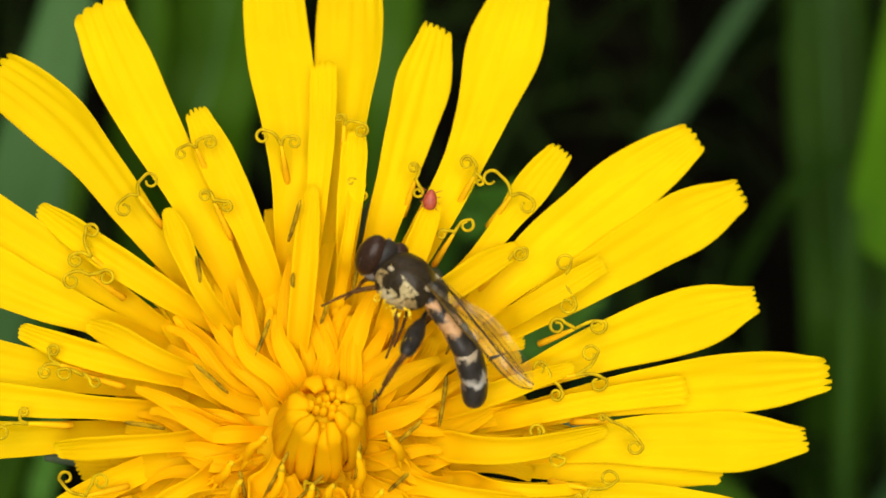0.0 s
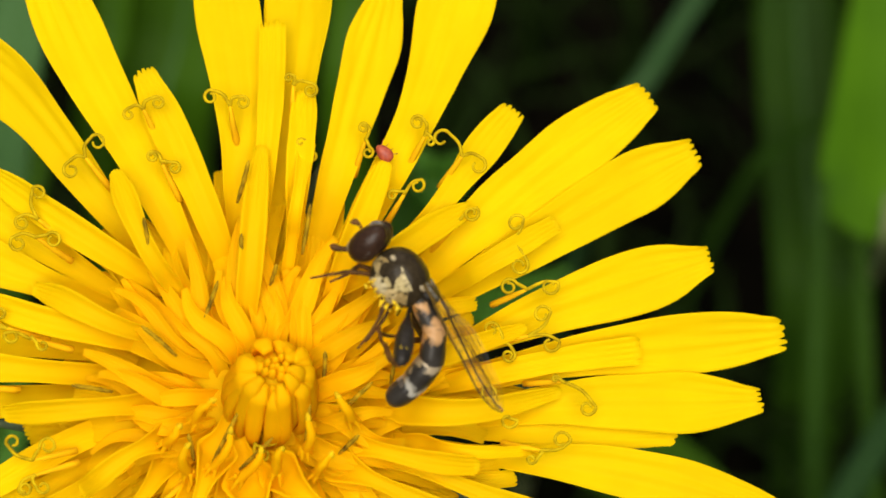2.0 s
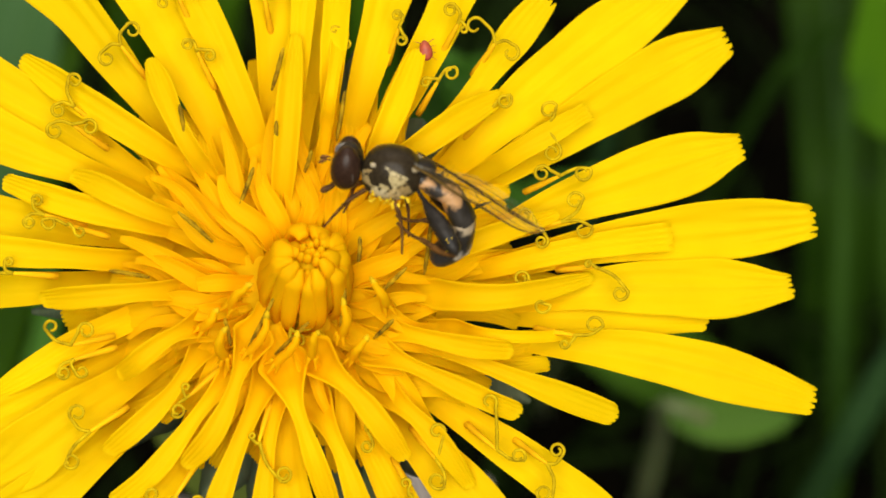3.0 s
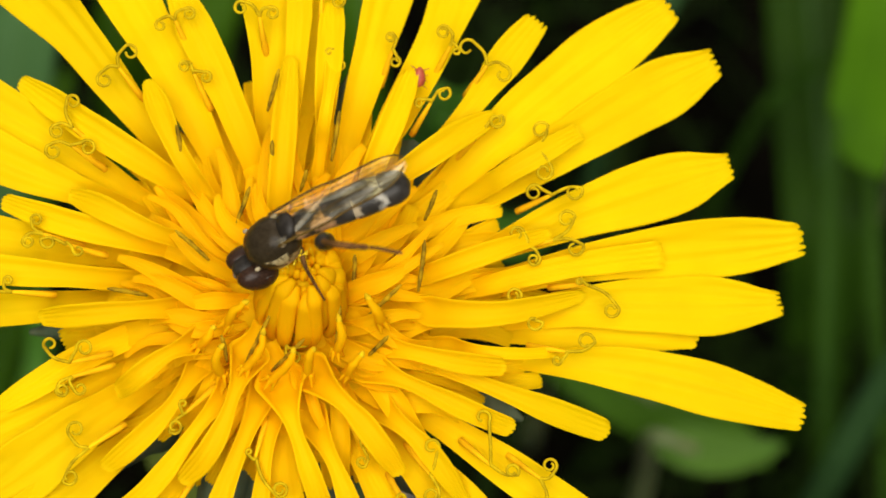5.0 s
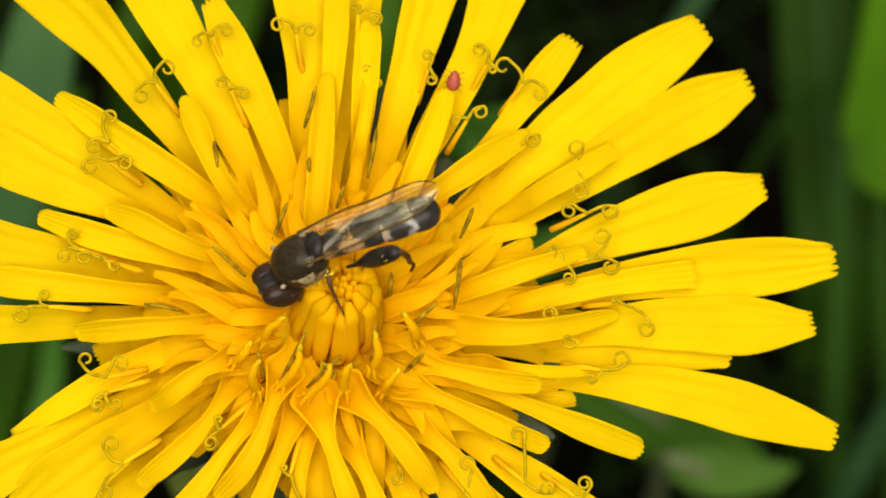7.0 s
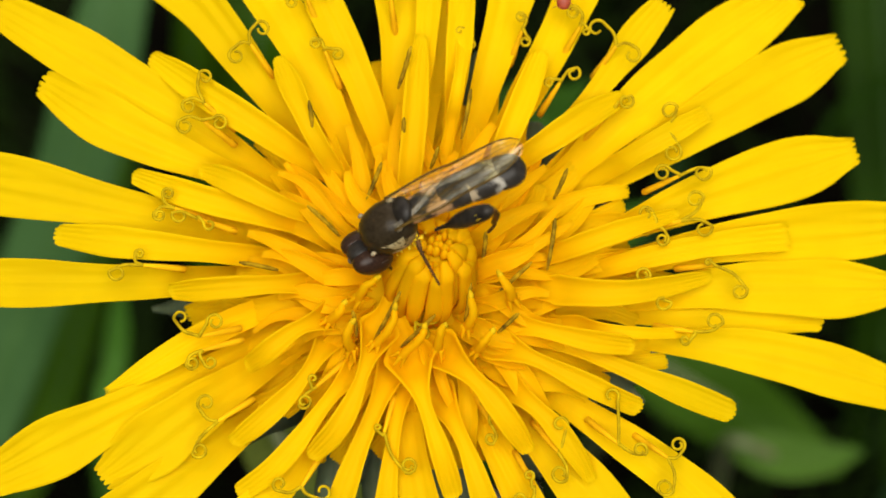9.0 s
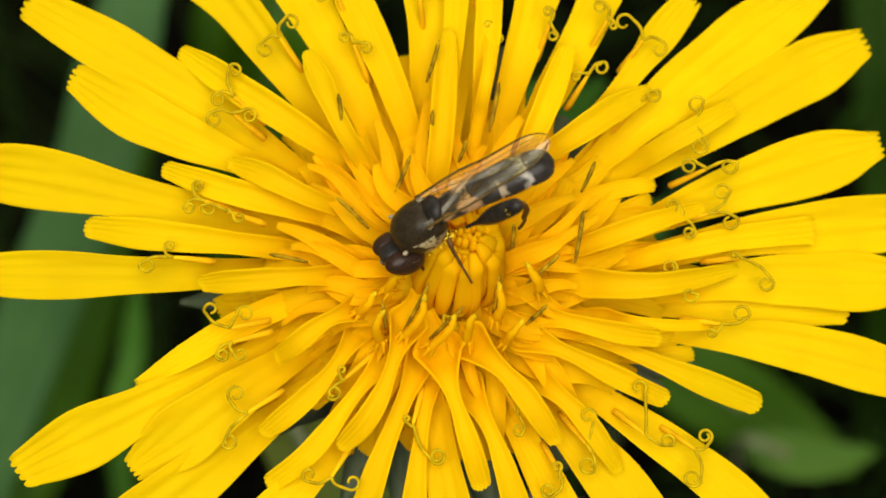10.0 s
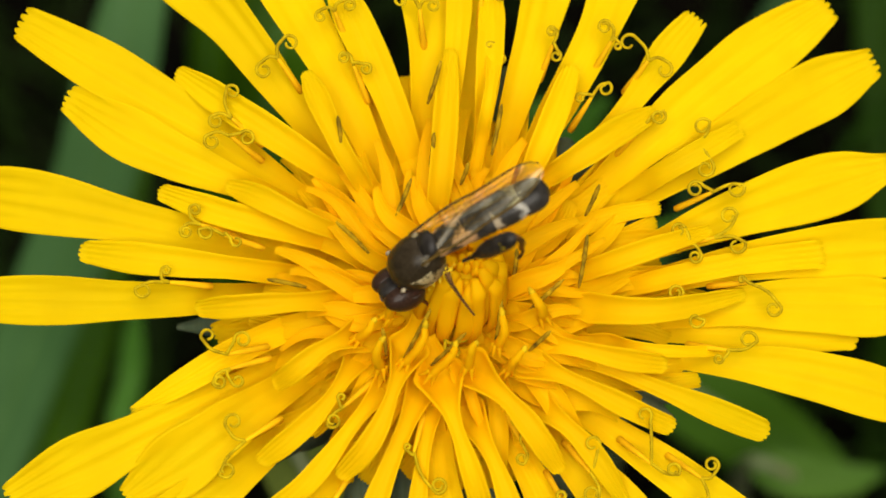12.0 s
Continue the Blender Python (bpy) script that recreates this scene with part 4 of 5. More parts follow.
def hind_leg(fly):
    """A hind leg with a greatly thickened thigh, a curved shin folded under it and a thin foot."""
    v, f = tube(spline([(0.55, 0, 0), (-0.1, 0, 0.0), (-0.7, 0, 0.02), (-1.3, 0, 0.06), (-2.0, 0, 0.03), (-2.3, 0, -0.03)], 18),
                [0.07, 0.07, 0.08, 0.10, 0.15, 0.21, 0.26, 0.30, 0.325, 0.335, 0.34, 0.34, 0.33, 0.31, 0.28, 0.24, 0.18, 0.10], 14, 0.98)
    ob = link("hind_leg", v, f, BLACK, fly, "hind leg with a thick black thigh")
    v, f = tube(spline([(0.02, 0, 0.0), (-0.32, 0.03, 0.10), (-0.75, 0.05, 0.12), (-1.3, 0.04, 0.02), (-1.75, 0.02, -0.06)], 18), [0.10, 0.12, 0.125] + [0.115] * 10 + [0.10] * 5, 8)
    shin = link("shin", v, f, BROWN, ob, "curved brown shin")
    v, f = tube(spline([(-1.72, 0.02, -0.06), (-2.2, 0.0, -0.05), (-2.7, 0.04, -0.22), (-3.0, 0.06, -0.36)], 12), [0.07, 0.055] * 6, 7)
    link("foot", v, f, BROWN, shin)
    bits = []
    for i in range(12):
        a, x = rng.uniform(0, 6.28), rng.uniform(-2.1, -1.1)
        bits.append(ball((x, 0.32 * math.cos(a), 0.05 + 0.31 * math.sin(a)), [rng.uniform(0.015, 0.035)] * 3, 4, 6))
    v, f = join(*bits)
    tagged(link("pollen_grains", v, f, POLLEN, ob, "scattered yellow pollen grains"), kind="stuff")
    return ob, shin


def hoverfly():
    fly = tagged(new("hoverfly"), "slender black hoverfly with pale marks, dusted with pollen, on the flower", "insect")
    fly.scale = (1.08, 1.08, 1.08)
    moving = {}
    v, f = ball((-0.04, 0, 0), (1.10, 0.93, 0.98), 24, 32, lambda p: (math.copysign(abs(p.x) ** 0.88, p.x), math.copysign(abs(p.y) ** 0.8, p.y) * (1 - 0.06 * p.x), p.z * (1.0 + 0.04 * p.x if p.z > 0 else 0.98 + 0.10 * p.x)))
    link("thorax", v, f, THORAX, fly, "bronze-black thorax with pale dusted flanks")
    v, f = ball((-1.14, 0, 0.40), (0.42, 0.55, 0.27), 10, 16)
    link("scutellum", v, f, BLACK, fly, "small shiny black plate behind the thorax")
    for s in (1, -1):
        v, f = ball((0.62, 0.78 * s, 0.50), (0.12, 0.08, 0.09), 8, 10)
        link("shoulder", v, f, PALE, fly, "pale dusted shoulder knob")
        v, f = ball((-0.84, 0.58 * s, 0.50), (0.14, 0.10, 0.10), 8, 10)
        link("wing_root", v, f, PALE, fly, "pale wing root")
    # head, hinged at the neck
    v, f = ball((0.38, 0, 0.06), (0.50, 0.62, 0.80), 14, 20)
    moving["head"] = link("head", v, f, BLACK, fly, "dark head")
    v, f = ball((0.13, 0, -0.05), (0.12, 0.88, 0.74), 8, 18)
    link("rear_plate", v, f, GREY, moving["head"], "grey dusted plate behind the eyes")
    v, f = ball((0.50, 0, 0.50), (0.40, 0.10, 0.34), 10, 10)
    link("brow", v, f, GREY, moving["head"], "grey dusted brow between the eyes")
    v, f = ball((0.72, 0, -0.34), (0.22, 0.28, 0.52), 10, 14, lambda p: (p.x * (1.15 - 0.2 * abs(p.z)), p.y, p.z))
    link("face", v, f, PALE, moving["head"], "pale dusted face")
    for s in (1, -1):
        v, f = ball((0.42, 0.45 * s, 0.06), (0.54, 0.50, 0.82), 18, 24, lambda p: (p.x * (1 - 0.12 * p.z), p.y, p.z))
        link("eye", v, f, EYE, moving["head"], "large dark brown compound eye")
        v, f = tube(spline([(0.92, 0.09 * s, 0.10), (1.10, 0.12 * s, 0.14), (1.26, 0.16 * s, 0.10), (1.40, 0.2 * s, 0.02)], 10), [0.035, 0.035, 0.035, 0.04, 0.06, 0.09, 0.11, 0.11, 0.09, 0.05], 8, 0.6)
        link("antenna", v, f, BROWN, moving["head"])
    v, f = tube(spline([(0.66, 0, -0.5), (0.88, 0, -0.90), (1.25, 0.03, -1.15)], 8), [0.14, 0.12, 0.11, 0.10, 0.10, 0.115, 0.14, 0.08], 8)
    link("proboscis", v, f, BROWN, moving["head"])
    # abdomen of four rings, each hinged to the one before
    moving["rings"] = [
        rings([(0.30, 0.40), (0.0, 0.46), (-0.4, 0.50), (-0.8, 0.52), (-1.20, 0.53)], fly, "abdomen_ring", RINGS[0], "black abdomen ring with tan side marks"),
        rings([(0.14, 0.50), (-0.1, 0.54), (-0.5, 0.57), (-0.9, 0.60), (-1.20, 0.60)], fly, "abdomen_ring", RINGS[1], "black abdomen ring with pale cream marks"),
        rings([(0.14, 0.56), (-0.1, 0.61), (-0.5, 0.64), (-0.9, 0.63), (-1.18, 0.60)], fly, "abdomen_ring", RINGS[2], "black abdomen ring with pale cream marks"),
        rings([(0.14, 0.56), (-0.1, 0.60), (-0.4, 0.61), (-0.75, 0.56), (-1.0, 0.42), (-1.12, 0.22)], fly, "abdomen_end", RINGS[3], "shiny black abdomen end with a white band"),
    ]
    for s, side in ((1, "left"), (-1, "right")):
        moving["wing_" + side] = wing(fly, s)
        leg("front_leg", fly, (0.75, 0.35 * s, -0.62), [(0.5, (0.35 if s > 0 else 0.1) * s, -0.35), (0.75 + 0.15 * s, 0.3 * s, -0.95), (1.05 + 0.25 * s, 0.35 * s, -1.6)], [0.095, 0.095, 0.08, 0.065, 0.055, 0.045], BROWN)
        moving["middle_" + side] = leg("middle_leg", fly, (-0.05, 0.45 * s, -0.7), [(-0.4, 0.45 * s, 0.0), (-0.66, 0.95 * s, -0.42), (-0.82, 1.6 * s, -1.2)], [0.095, 0.095, 0.08, 0.07, 0.055, 0.045], BROWN)
        moving["hind_" + side], moving["shin_" + side] = hind_leg(fly)
    # pollen grains caught on the body
    bits = []
    for i in range(20):
        a, x = rng.uniform(0, 6.28), rng.uniform(-1.05, 1.0)
        r = math.sqrt(max(0.05, 1 - (x / 1.22) ** 2))
        bits.append(ball((x, 0.90 * r * math.cos(a), r * (0.95 if math.sin(a) > 0 else 0.82) * math.sin(a)), [rng.uniform(0.010, 0.028)] * 3, 4, 6))
    v, f = join(*bits)
    tagged(link("pollen_grains", v, f, POLLEN, fly, "scattered yellow pollen grains"), kind="stuff")
    bits = []
    for s in (1, -1):
        bits += [ball((rng.uniform(-0.9, 0.6), s * (0.62 + rng.uniform(-0.1, 0.2)), -0.68 + rng.uniform(-0.3, 0.2)), [rng.uniform(0.025, 0.085) for _ in range(3)], 5, 7) for _ in range(34)]
    v, f = join(*bits)
    tagged(link("pollen_clump", v, f, POLLEN, fly, "clumps of yellow pollen on the underside"), kind="stuff")
    return fly, moving


def red_mite():
    ob = tagged(new("mite"), "tiny red velvet mite walking on a petal", "mite")
    red = plain_material("mite_red", (0.30, 0.04, 0.018), (0.46, 0.09, 0.035), 6000, 0.55, bump=0.5)
    v, f = ball((0, 0, 0.22), (0.42, 0.28, 0.24), 12, 16, lambda p: (p.x, p.y * (1 - 0.25 * p.x), p.z))
    link("body", v, f, red, ob)
    for i in range(4):
        for s in (1, -1):
            x = 0.30 - 0.18 * i
            v, f = tube(spline([(x, 0.15 * s, 0.15), (x + 0.08 - 0.06 * i, 0.30 * s, 0.16), (x + 0.14 - 0.1 * i, 0.40 * s, -0.02)], 6), [0.016, 0.016, 0.014, 0.012, 0.011, 0.010], 5)
            link("leg", v, f, red, ob)
    return ob


# ---- grass, leaves and ground behind; blades and leaves are turned to face the camera's side ----
VIEW_SIDE = Vector((0, -0.48, 0.88))


def grass_blade(points, width, mat, label, name="grass_blade", category="grass", ends=0.1):
    """A keeled blade that rises from the ground through points of the head's space."""
    pts = [at(*p) for p in points]
    low = pts[0] + (pts[0] - pts[1]).normalized() * 0.01
    foot = Vector((low.x + (pts[0].x - pts[1].x) * 0.3, low.y + 0.004, -0.002))
    line = [p / MM for p in spline([foot, *pts], 22)]
    vs, fs, uvs = [], [], []
    for i, p in enumerate(line):
        s = i / 21
        d = (line[min(i + 1, 21)] - line[max(i - 1, 0)]).normalized()
        side = d.cross(VIEW_SIDE).normalized()
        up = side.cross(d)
        w = width * 0.5 * (1 - (1 - ends) * smooth(0.72, 1.02, s)) * (0.7 + 0.3 * smooth(0, 0.3, s))
        for u, h in ((-1, 0.0), (-0.5, -0.10), (0, -0.22), (0.5, -0.10), (1, 0.0)):
            vs.append(tuple(p + side * w * u + up * w * h))
            uvs.append((u * 0.5, s * 2))
        for u, h in ((1, -0.03), (0, -0.32), (-1, -0.03)):
            vs.append(tuple(p + side * w * u * 0.98 + up * (w * h - 0.08)))
            uvs.append((u * 0.5, s * 2))
    for i in range(21):
        for k in range(8):
            a, b = i * 8 + k, i * 8 + (k + 1) % 8
            fs.append((a, b, b + 8, a + 8))
    fs += [tuple(range(7, -1, -1)), tuple(range(168, 176))]
    ob = tagged(new(name), label, category, group="grass blades behind the flower")
    link("leaf_blade", vs, fs, mat, ob, uvs=uvs)
    ridge = []
    for i, p in enumerate(line[:-1]):
        d = (line[i + 1] - line[max(i - 1, 0)]).normalized()
        up = d.cross(VIEW_SIDE).normalized().cross(d)
        w = width * 0.5 * (1 - (1 - ends) * smooth(0.72, 1.02, i / 21)) * (0.7 + 0.3 * smooth(0, 0.3, i / 21))
        ridge.append(p - up * w * 0.22)
    v, f = tube(ridge, [0.05 * width * (1 - 0.035 * i) for i in range(21)], 6)
    link("midrib", v, f, MIDRIB, ob, "pale raised midrib")
    return ob


def broad_leaf(points, width, mat, label):
    """An oval leaf on a stalk that rises from the ground, with a folded midrib."""
    pts = [at(*p) for p in points]
    ob = tagged(new("leaf"), label, "leaf")
    line = [p / MM for p in spline(pts, 18)]
    vs, fs, uvs = [], [], []
    for i, p in enumerate(line):
        s = i / 17
        d = (line[min(i + 1, 17)] - line[max(i - 1, 0)]).normalized()
        side = d.cross(VIEW_SIDE).normalized()
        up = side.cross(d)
        w = width * 0.5 * max(0.03, math.sin(math.pi * min(1, 0.04 + 0.96 * s ** 0.8)) ** 0.65)
        for lay in (0.0, -0.25):
            for k in range(9):
                u = -1 + k / 4
                vs.append(tuple(p + side * w * u + up * (w * 0.22 * abs(u) + 0.05 * w * math.sin(8 * s + 2 * u) + lay)))
                uvs.append((u * 0.5, s * 2))
    for i in range(17):
        for k in range(8):
            q = i * 18 + k
            fs.append((q, q + 1, q + 19, q + 18))
            fs.append((q + 9, q + 27, q + 28, q + 10))
    link("blade", vs, fs, mat, ob, uvs=uvs)
    foot = Vector((pts[0].x, pts[0].y + 0.01, -0.002)) / MM
    a = pts[0] / MM
    v, f = tube(spline([foot, (foot + a) / 2 + Vector((1, 2, 3)), a, pts[1] / MM], 14), [0.9 - 0.04 * i for i in range(14)], 8)
    link("leaf_stalk", v, f, STALK, ob)
    return ob


def pale_flower(place):
    """A small pale pinkish flower low in the grass."""
    ob = tagged(new("pale_flower"), "small pale pinkish flower low in the grass", "flower")
    c = at(*place)
    ob.location = c
    for i in range(9):
        a = i * 40 + rng.uniform(-8, 8)
        o = Vector((math.cos(radians(a)), math.sin(radians(a)), 0.25))
        s = Vector((-math.sin(radians(a)), math.cos(radians(a)), 0))
        vs, fs = [], []
        for k in range(6):
            p, w = o * (0.4 + 0.7 * k), (0.35, 0.6, 0.8, 0.85, 0.7, 0.3)[k]
            vs += [tuple(p - s * w), tuple(p + Vector((0, 0, 0.12))), tuple(p + s * w), tuple(p - Vector((0, 0, 0.12)))]
        for k in range(5):
            for e in range(4):
                fs.append((4 * k + e, 4 * k + (e + 1) % 4, 4 * k + 4 + (e + 1) % 4, 4 * k + 4 + e))
        fs += [(3, 2, 1, 0), (20, 21, 22, 23)]
        link("petal", vs, fs, PINK, ob, uvs=[(p[0] * 0.2, p[1] * 0.2) for p in vs])
    v, f = tube([(0, 0, 0.3), (0.4, 0.6, -0.5 * c.z / MM), (0.2, 1.0, -c.z / MM)], [0.5, 0.5, 0.6], 8)
    link("flower_stalk", v, f, STALK, ob)
    return ob


def surroundings():
    n = 40
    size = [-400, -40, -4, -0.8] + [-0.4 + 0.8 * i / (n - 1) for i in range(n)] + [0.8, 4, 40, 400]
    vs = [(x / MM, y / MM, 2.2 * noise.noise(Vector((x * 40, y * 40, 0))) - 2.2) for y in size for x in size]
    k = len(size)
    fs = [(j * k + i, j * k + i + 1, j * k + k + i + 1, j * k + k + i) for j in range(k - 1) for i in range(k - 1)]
    tagged(link("ground", vs, fs, SOIL), "soil under the grass, its shade put into a near-black colour", "ground", kind="structure")
    # short sward, its green darkened to stand for shade near the ground
    r = random.Random(21)
    vs, fs, uvs = [], [], []
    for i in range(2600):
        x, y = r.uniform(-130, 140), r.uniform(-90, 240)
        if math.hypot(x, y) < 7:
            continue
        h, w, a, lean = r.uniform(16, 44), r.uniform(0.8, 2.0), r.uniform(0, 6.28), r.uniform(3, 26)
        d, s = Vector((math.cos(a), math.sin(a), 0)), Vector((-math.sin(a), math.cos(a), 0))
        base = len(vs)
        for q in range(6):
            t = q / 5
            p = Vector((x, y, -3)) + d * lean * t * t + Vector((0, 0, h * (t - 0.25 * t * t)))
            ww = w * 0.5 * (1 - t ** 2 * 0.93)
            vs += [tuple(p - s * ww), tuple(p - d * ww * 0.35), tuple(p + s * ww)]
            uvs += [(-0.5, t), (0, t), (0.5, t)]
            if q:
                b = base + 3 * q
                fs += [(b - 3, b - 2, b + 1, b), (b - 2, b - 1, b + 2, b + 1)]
    tagged(link("sward", vs, fs, SWARD, uvs=uvs), "tangled grass close to the ground, coloured dark for its shade", "grass", kind="stuff")
    grass_blade([(-36.5, -19.0, -70.0), (-31.2, -5.0, -66.0), (-25.7, 7.5, -62.0), (-23.4, 15.7, -60.0), (-20.1, 30.1, -60.0)], 5.8, BLUEGRASS, "broad blue-green grass blade, out of focus", ends=0.5)
    grass_blade([(-37.0, -21.0, -88.0), (-32.2, -11.8, -86.0), (-28.3, 0.7, -84.0), (-24.0, 16.4, -82.0)], 3.4, MIDGREEN, "green grass blade, out of focus", ends=0.3)
    grass_blade([(-24.8, -11.6, -70.0), (-23.7, -5.1, -68.0), (-23.0, 1.4, -66.0)], 1.8, FRESH, "narrow fresh green grass blade, out of focus")
    grass_blade([(17.8, 13.5, -79.0), (21.2, 20.0, -75.0), (26.3, 28.0, -73.0), (29.6, 32.9, -73.0)], 1.7, DIMBLUE, "slanting grey-green grass blade", ends=0.5)
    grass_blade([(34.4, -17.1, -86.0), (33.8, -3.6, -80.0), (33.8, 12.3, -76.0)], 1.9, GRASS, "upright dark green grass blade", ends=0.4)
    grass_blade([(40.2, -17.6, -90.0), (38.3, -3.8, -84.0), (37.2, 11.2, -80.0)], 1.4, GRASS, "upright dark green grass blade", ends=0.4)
    grass_blade([(33.3, -16.3, -80.0), (36.1, -9.1, -74.0), (40.7, -0.7, -70.0)], 2.3, DIMBLUE, "slanting grey-green grass blade", ends=0.4)
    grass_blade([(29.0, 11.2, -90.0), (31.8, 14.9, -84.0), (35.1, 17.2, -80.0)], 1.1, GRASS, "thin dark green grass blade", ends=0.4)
    grass_blade([(-15.7, 14.4, -82.0), (-13.5, 23.6, -78.0), (-11.6, 33.8, -76.0)], 8.0, MIDGREEN, "broad dark green grass blade", ends=0.6)
    grass_blade([(-1.2, 13.9, -78.0), (-0.2, 24.8, -74.0), (0.6, 33.2, -72.0)], 3.7, MIDGREEN, "dark green grass blade", ends=0.6)
    grass_blade([(-19.2, 14.9, -74.0), (-17.4, 22.8, -70.0), (-16.7, 32.5, -68.0)], 2.8, MIDGREEN, "dark green grass blade", ends=0.6)
    grass_blade([(5.8, 0.9, -54.0), (10.0, 3.2, -50.0), (14.1, 5.7, -48.0)], 2.8, FRESH, "fresh green grass blade under the flower")
    grass_blade([(3.5, 8.9, -56.0), (6.1, 10.8, -52.0), (8.9, 13.0, -50.0)], 2.9, FRESH, "fresh green grass blade under the flower")
    broad_leaf([(39.1, 7.6, -80.0), (39.5, 11.2, -80.0), (40.0, 19.3, -80.0), (40.5, 39.6, -80.0)], 11.4, LEAF, "rounded fresh green leaf in the grass")
    broad_leaf([(19.4, -10.7, -66.0), (22.5, -11.6, -66.0), (25.3, -11.9, -66.0), (28.8, -11.3, -66.0)], 3.2, PALELEAF, "pointed pale green leaf low in the grass")
    broad_leaf([(12.0, -4.0, -80.0), (20.9, -9.0, -80.0), (29.5, -14.0, -80.0)], 6.6, MIDGREEN, "dark green leaf low in the grass")
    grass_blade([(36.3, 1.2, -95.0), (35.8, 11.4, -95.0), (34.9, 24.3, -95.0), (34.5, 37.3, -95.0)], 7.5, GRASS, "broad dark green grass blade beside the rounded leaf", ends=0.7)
    broad_leaf([(-11.2, -5.6, -38.0), (-8.2, -9.6, -34.0), (-3.9, -14.1, -33.0), (0.6, -19.0, -36.0)], 4.6, OLIVE, "olive-green leaf beneath the flower")
    pale_flower((-8.9, -16.4, -48.0))
    pale_flower((4.2, -15.9, -48.0))


surroundings()
flower = dandelion()
fly, joints = hoverfly()
mite = red_mite()

# seconds, place in the head's space, heading, roll, pitch; head down and aside; bends of the four rings; hind thigh up and out; wings down and tilted; shin folded
FLY = [
    (0, 3.85, 6.75, 4.6, 148, 66, 0, 0, -60, -20, -10, -15, -15, -12, 86, 16, 42, -92),
    (0.5, 5.35, 6.75, 4.8, 135, 88, 0, 0, 0, -22, -15, -24, -14, -30, 62, 16, 12, -145),
    (1, 4.5, 6.1, 4.8, 156, 92, 0, 0, 0, -26, -16, -25, -28, -9, 42, 20, 5, -145),
    (1.5, 4.6, 6.4, 4.8, 145, 80, 0, 0, 0, -25, -25, -30, -20, -35, 62, 16, 30, -145),
    (2, 5.6, 5.4, 4.8, 132, 76, 0, 0, 0, -15, -35, -30, -15, -20, 62, 12, 34, -145),
    (2.5, 4.2, 5.4, 4.8, 167, 76, 0, 0, 0, -20, -40, -37, -50, -40, 42, 22, 26, -145),
    (2.7, 4.2, 5.3, 4.8, 165, 74, 0, 0, 0, -20, -40, -37, -50, -40, 42, 20, 28, -145),
    (4.3, 0.7, 3.42, 4.8, 214, 26, 32, 26, 16, -23, -5, -4, -6, 52, 34, 22, 0, -62),
    (4.5, 0.3, 3.22, 4.8, 213, 26, 32, 26, 16, -23, -5, -4, -6, 52, 34, 22, 0, -62),
    (5, -0.42, 3, 4.8, 214, 26, 32, 26, 16, -23, -5, -4, -6, 52, 34, 22, 0, -62),
    (5.5, -0.65, 3.08, 4.8, 214, 26, 32, 26, 16, -23, -5, -4, -6, 52, 34, 22, 0, -62),
    (6, -0.5, 3.15, 4.8, 211, 26, 32, 26, 16, -23, -5, -4, -6, 8, 16, 22, 0, -124),
    (6.5, -0.7, 3.1, 4.8, 211, 26, 32, 26, 16, -23, -5, -4, -6, 8, 16, 22, 0, -124),
    (7, -0.85, 2.92, 4.8, 211, 26, 32, 26, 16, -23, -5, -4, -6, 8, 16, 22, 0, -124),
    (7.2, -0.95, 2.75, 4.8, 212, 26, 32, 26, 16, -23, -5, -4, -6, 4, 16, 22, 0, -130),
    (8.8, -1.15, 2.57, 4.8, 215, 26, 32, 26, 16, -23, -5, -4, -6, 4, 16, 22, 0, -130),
    (9, -1.15, 2.62, 4.8, 215, 26, 32, 26, 16, -23, -5, -4, -6, 4, 16, 22, 0, -130),
    (9.5, -1.15, 2.47, 4.8, 217, 26, 32, 26, 16, -23, -5, -4, -6, 4, 16, 22, 0, -130),
    (10, -1.1, 2.32, 4.8, 218, 28, 32, 26, 16, -23, -5, -4, -6, 4, 16, 22, 0, -130),
    (10.5, -1.18, 2.02, 4.8, 222, 29, 36, 26, 16, -23, -5, -4, -6, 4, 16, 22, 0, -130),
    (11, -1.01, 1.75, 4.8, 224, 30, 36, 26, 16, -23, -5, -4, -6, 4, 16, 22, 0, -130),
    (11.5, -1.36, 2, 4.8, 221, 29, 36, 26, 16, -23, -5, -4, -6, 4, 16, 22, 0, -130),
    (12, -1.23, 1.92, 4.8, 221, 28, 36, 26, 16, -23, -5, -4, -6, 4, 16, 22, 0, -130),
]
# seconds, place in the head's space, height, heading
MITE = [
    (0, 4.70, 10.03, 0.25, 80), (0.5, 4.82, 10.20, 0.25, 95), (1, 4.89, 10.28, 0.2, 105), (1.5, 4.85, 10.31, 0.0, 120), (2, 4.83, 10.32, -0.3, 135),
    (2.5, 4.97, 10.24, -0.3, 130), (2.7, 5.14, 9.93, -0.3, 110), (4.5, 5.15, 9.95, -0.35, 80), (5, 5.14, 9.73, -0.35, 80), (5.5, 5.05, 9.63, -0.35, 85),
    (6, 5.09, 9.71, -0.3, 95), (6.5, 5.07, 10.19, -0.1, 70), (7, 5.11, 10.29, 0.0, 80), (7.2, 5.17, 10.41, 0.0, 75), (8.8, 5.70, 11.79, -0.1, 80), (10, 6.30, 13.59, -0.4, 72), (12, 7.1, 16.2, -0.9, 68),
]


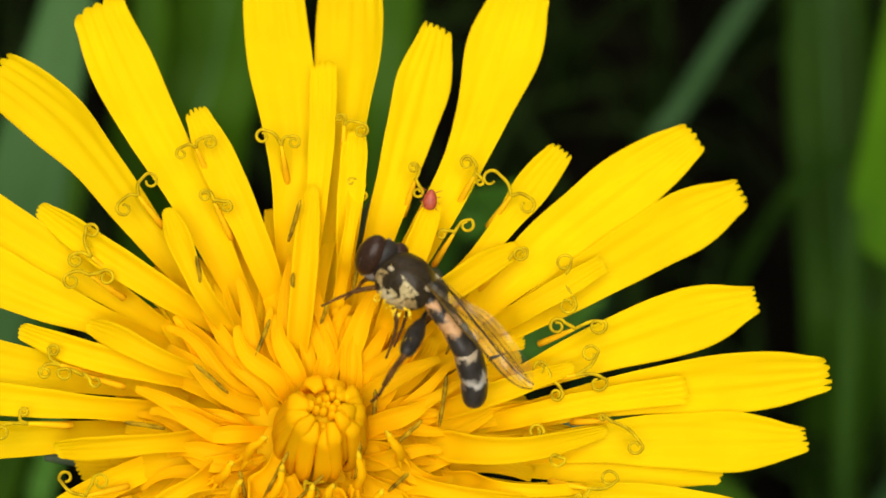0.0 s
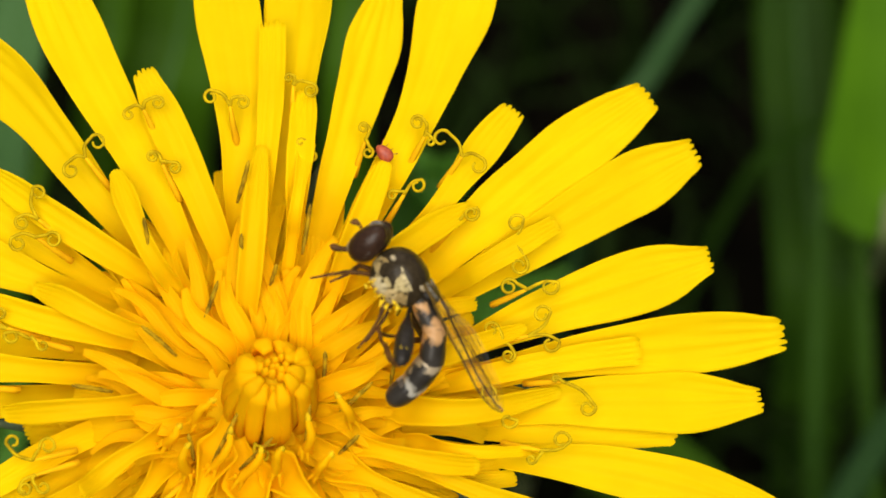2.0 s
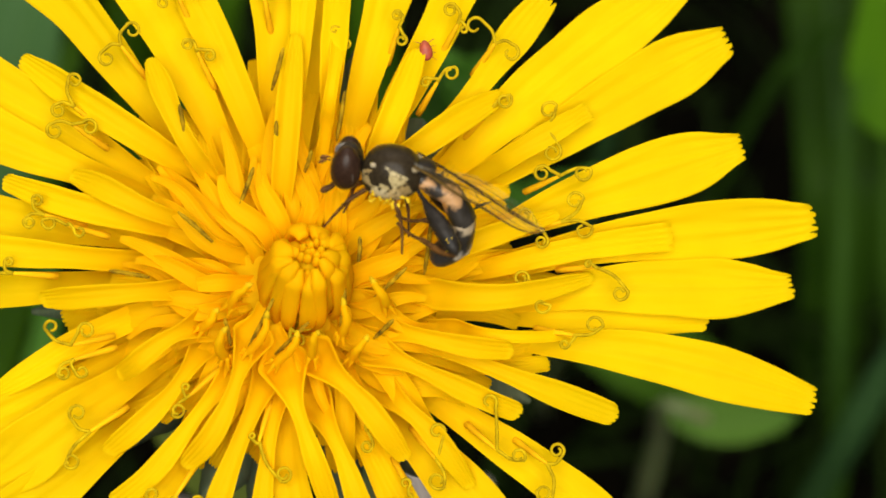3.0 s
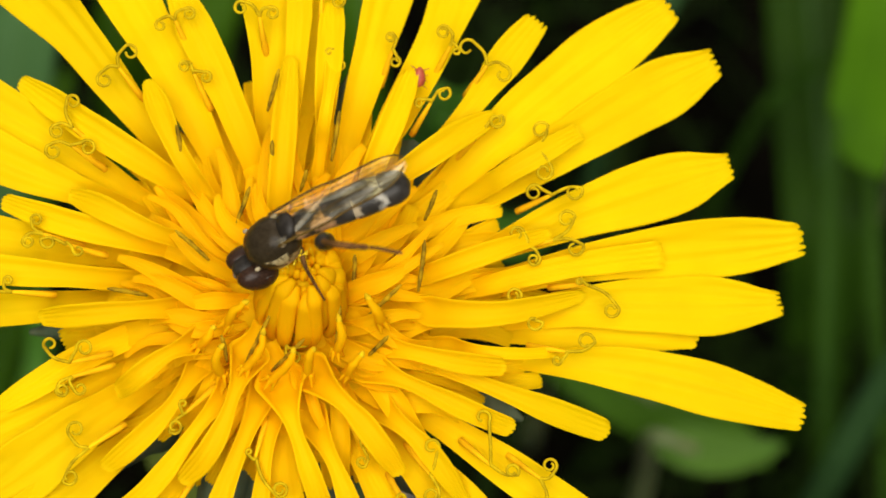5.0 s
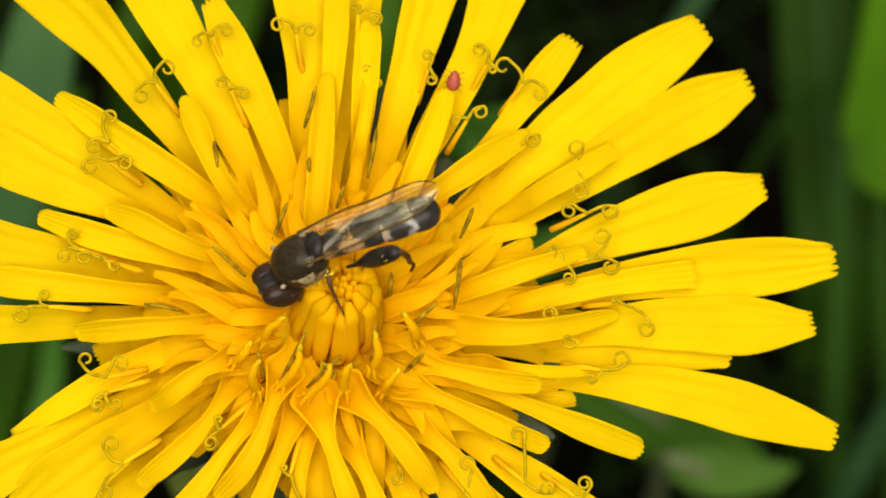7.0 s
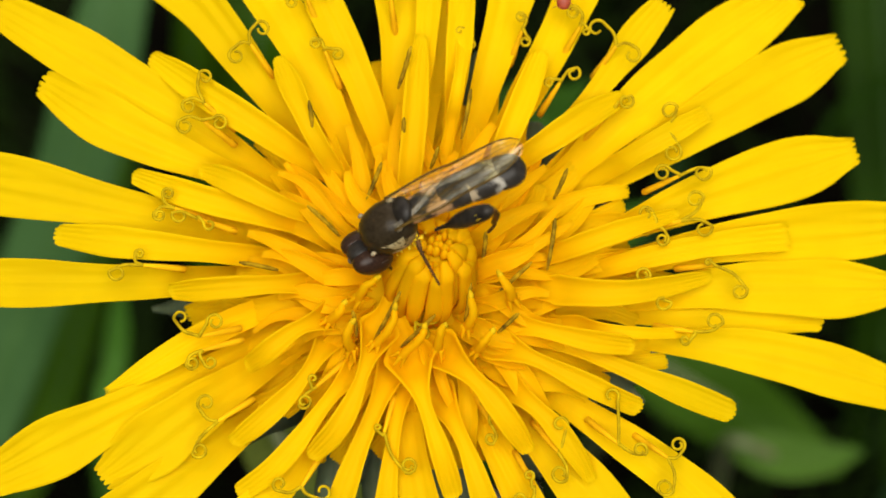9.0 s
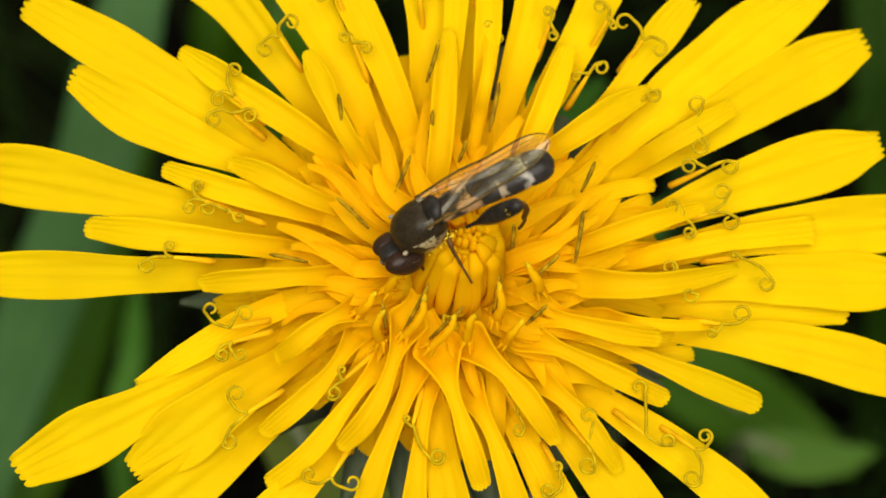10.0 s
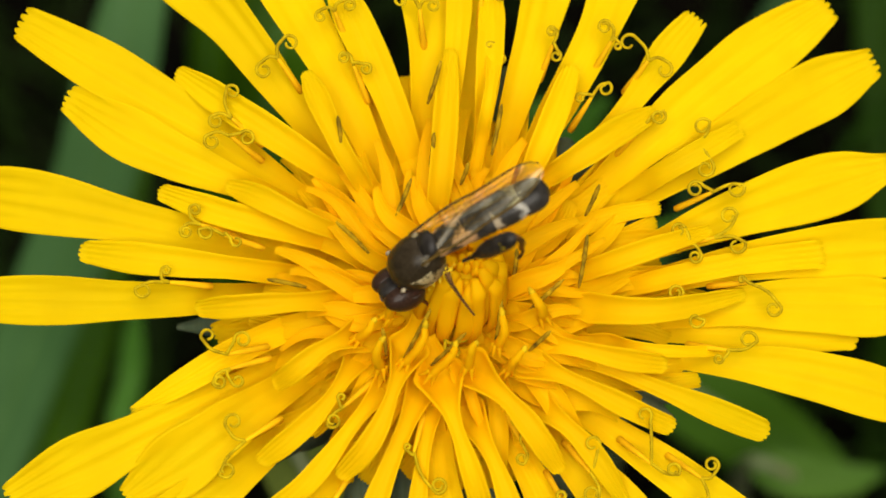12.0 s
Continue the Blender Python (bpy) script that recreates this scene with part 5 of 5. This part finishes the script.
def chain(row):
    """The poses of the abdomen's rings in the fly's space, each bent against the one before."""
    m, out = pose(-1.16 * MM, 0, -0.05 * MM), []
    for bend in row[9:13]:
        m = m @ pose(0, 0, 0, 0, bend, 0)
        out.append(m)
        m = m @ pose(-1.09 * MM, 0, 0)
    return out


def motions():
    rows = [(row[0], HEAD @ pose(row[1] * MM, row[2] * MM, row[3] * MM) @ pose(0, 0, 0, 0, 0, row[4]) @ pose(0, 0, 0, 0, row[6], 0) @ pose(0, 0, 0, row[5], 0, 0)) for row in FLY]
    walk(fly, rows)
    walk(joints["head"], [(row[0], pose((0.92 if row[0] < 0.2 else 1.18 if row[0] < 3 else 1.02) * MM, (0 if row[0] < 3 else 0.08) * MM, (0.05 if row[0] < 3 else -0.05) * MM, 0, row[7], row[8])) for row in FLY])
    bent = [(row[0], chain(row)) for row in FLY]
    for k, ring in enumerate(joints["rings"]):
        walk(ring, [(t, poses[k]) for t, poses in bent])
    for side, s in (("left", 1), ("right", -1)):
        spread = 1.0 if s > 0 else 0.35
        walk(joints["hind_" + side], [(row[0], pose(-1.25 * MM, 0.50 * s * MM, -0.62 * MM, 0, row[13], -row[14] * s) if row[0] < 3 else
                                       pose(-2.0 * MM, spread * s * MM, -0.62 * MM, 0, row[13] if s > 0 else -24, -row[14] * s if s > 0 else 0)) for row in FLY])
        walk(joints["shin_" + side], [(row[0], pose(-2.26 * MM, 0, 0, 0, row[17] if s > 0 else -145, 0)) for row in FLY])
        walk(joints["middle_" + side], [(row[0], pose((-0.05 if row[0] < 3 else -0.6) * MM, 0.45 * s * MM, -0.7 * MM, -s * (50 if row[0] < 3 or s < 0 else 0), 0, -s * (0 if row[0] < 3 else 50))) for row in FLY])
        walk(joints["wing_" + side], [(row[0], pose(-0.78 * MM, 0.54 * s * MM, (0.66 + 0.03 * s) * MM, -4 * s - row[16] * s, -3 - row[15], 0 if row[0] < 3 else 5)) for row in FLY])
    walk(mite, [(t, HEAD @ pose(x * MM, y * MM, z * MM, 0, 0, az)) for t, x, y, z, az in MITE])


motions()
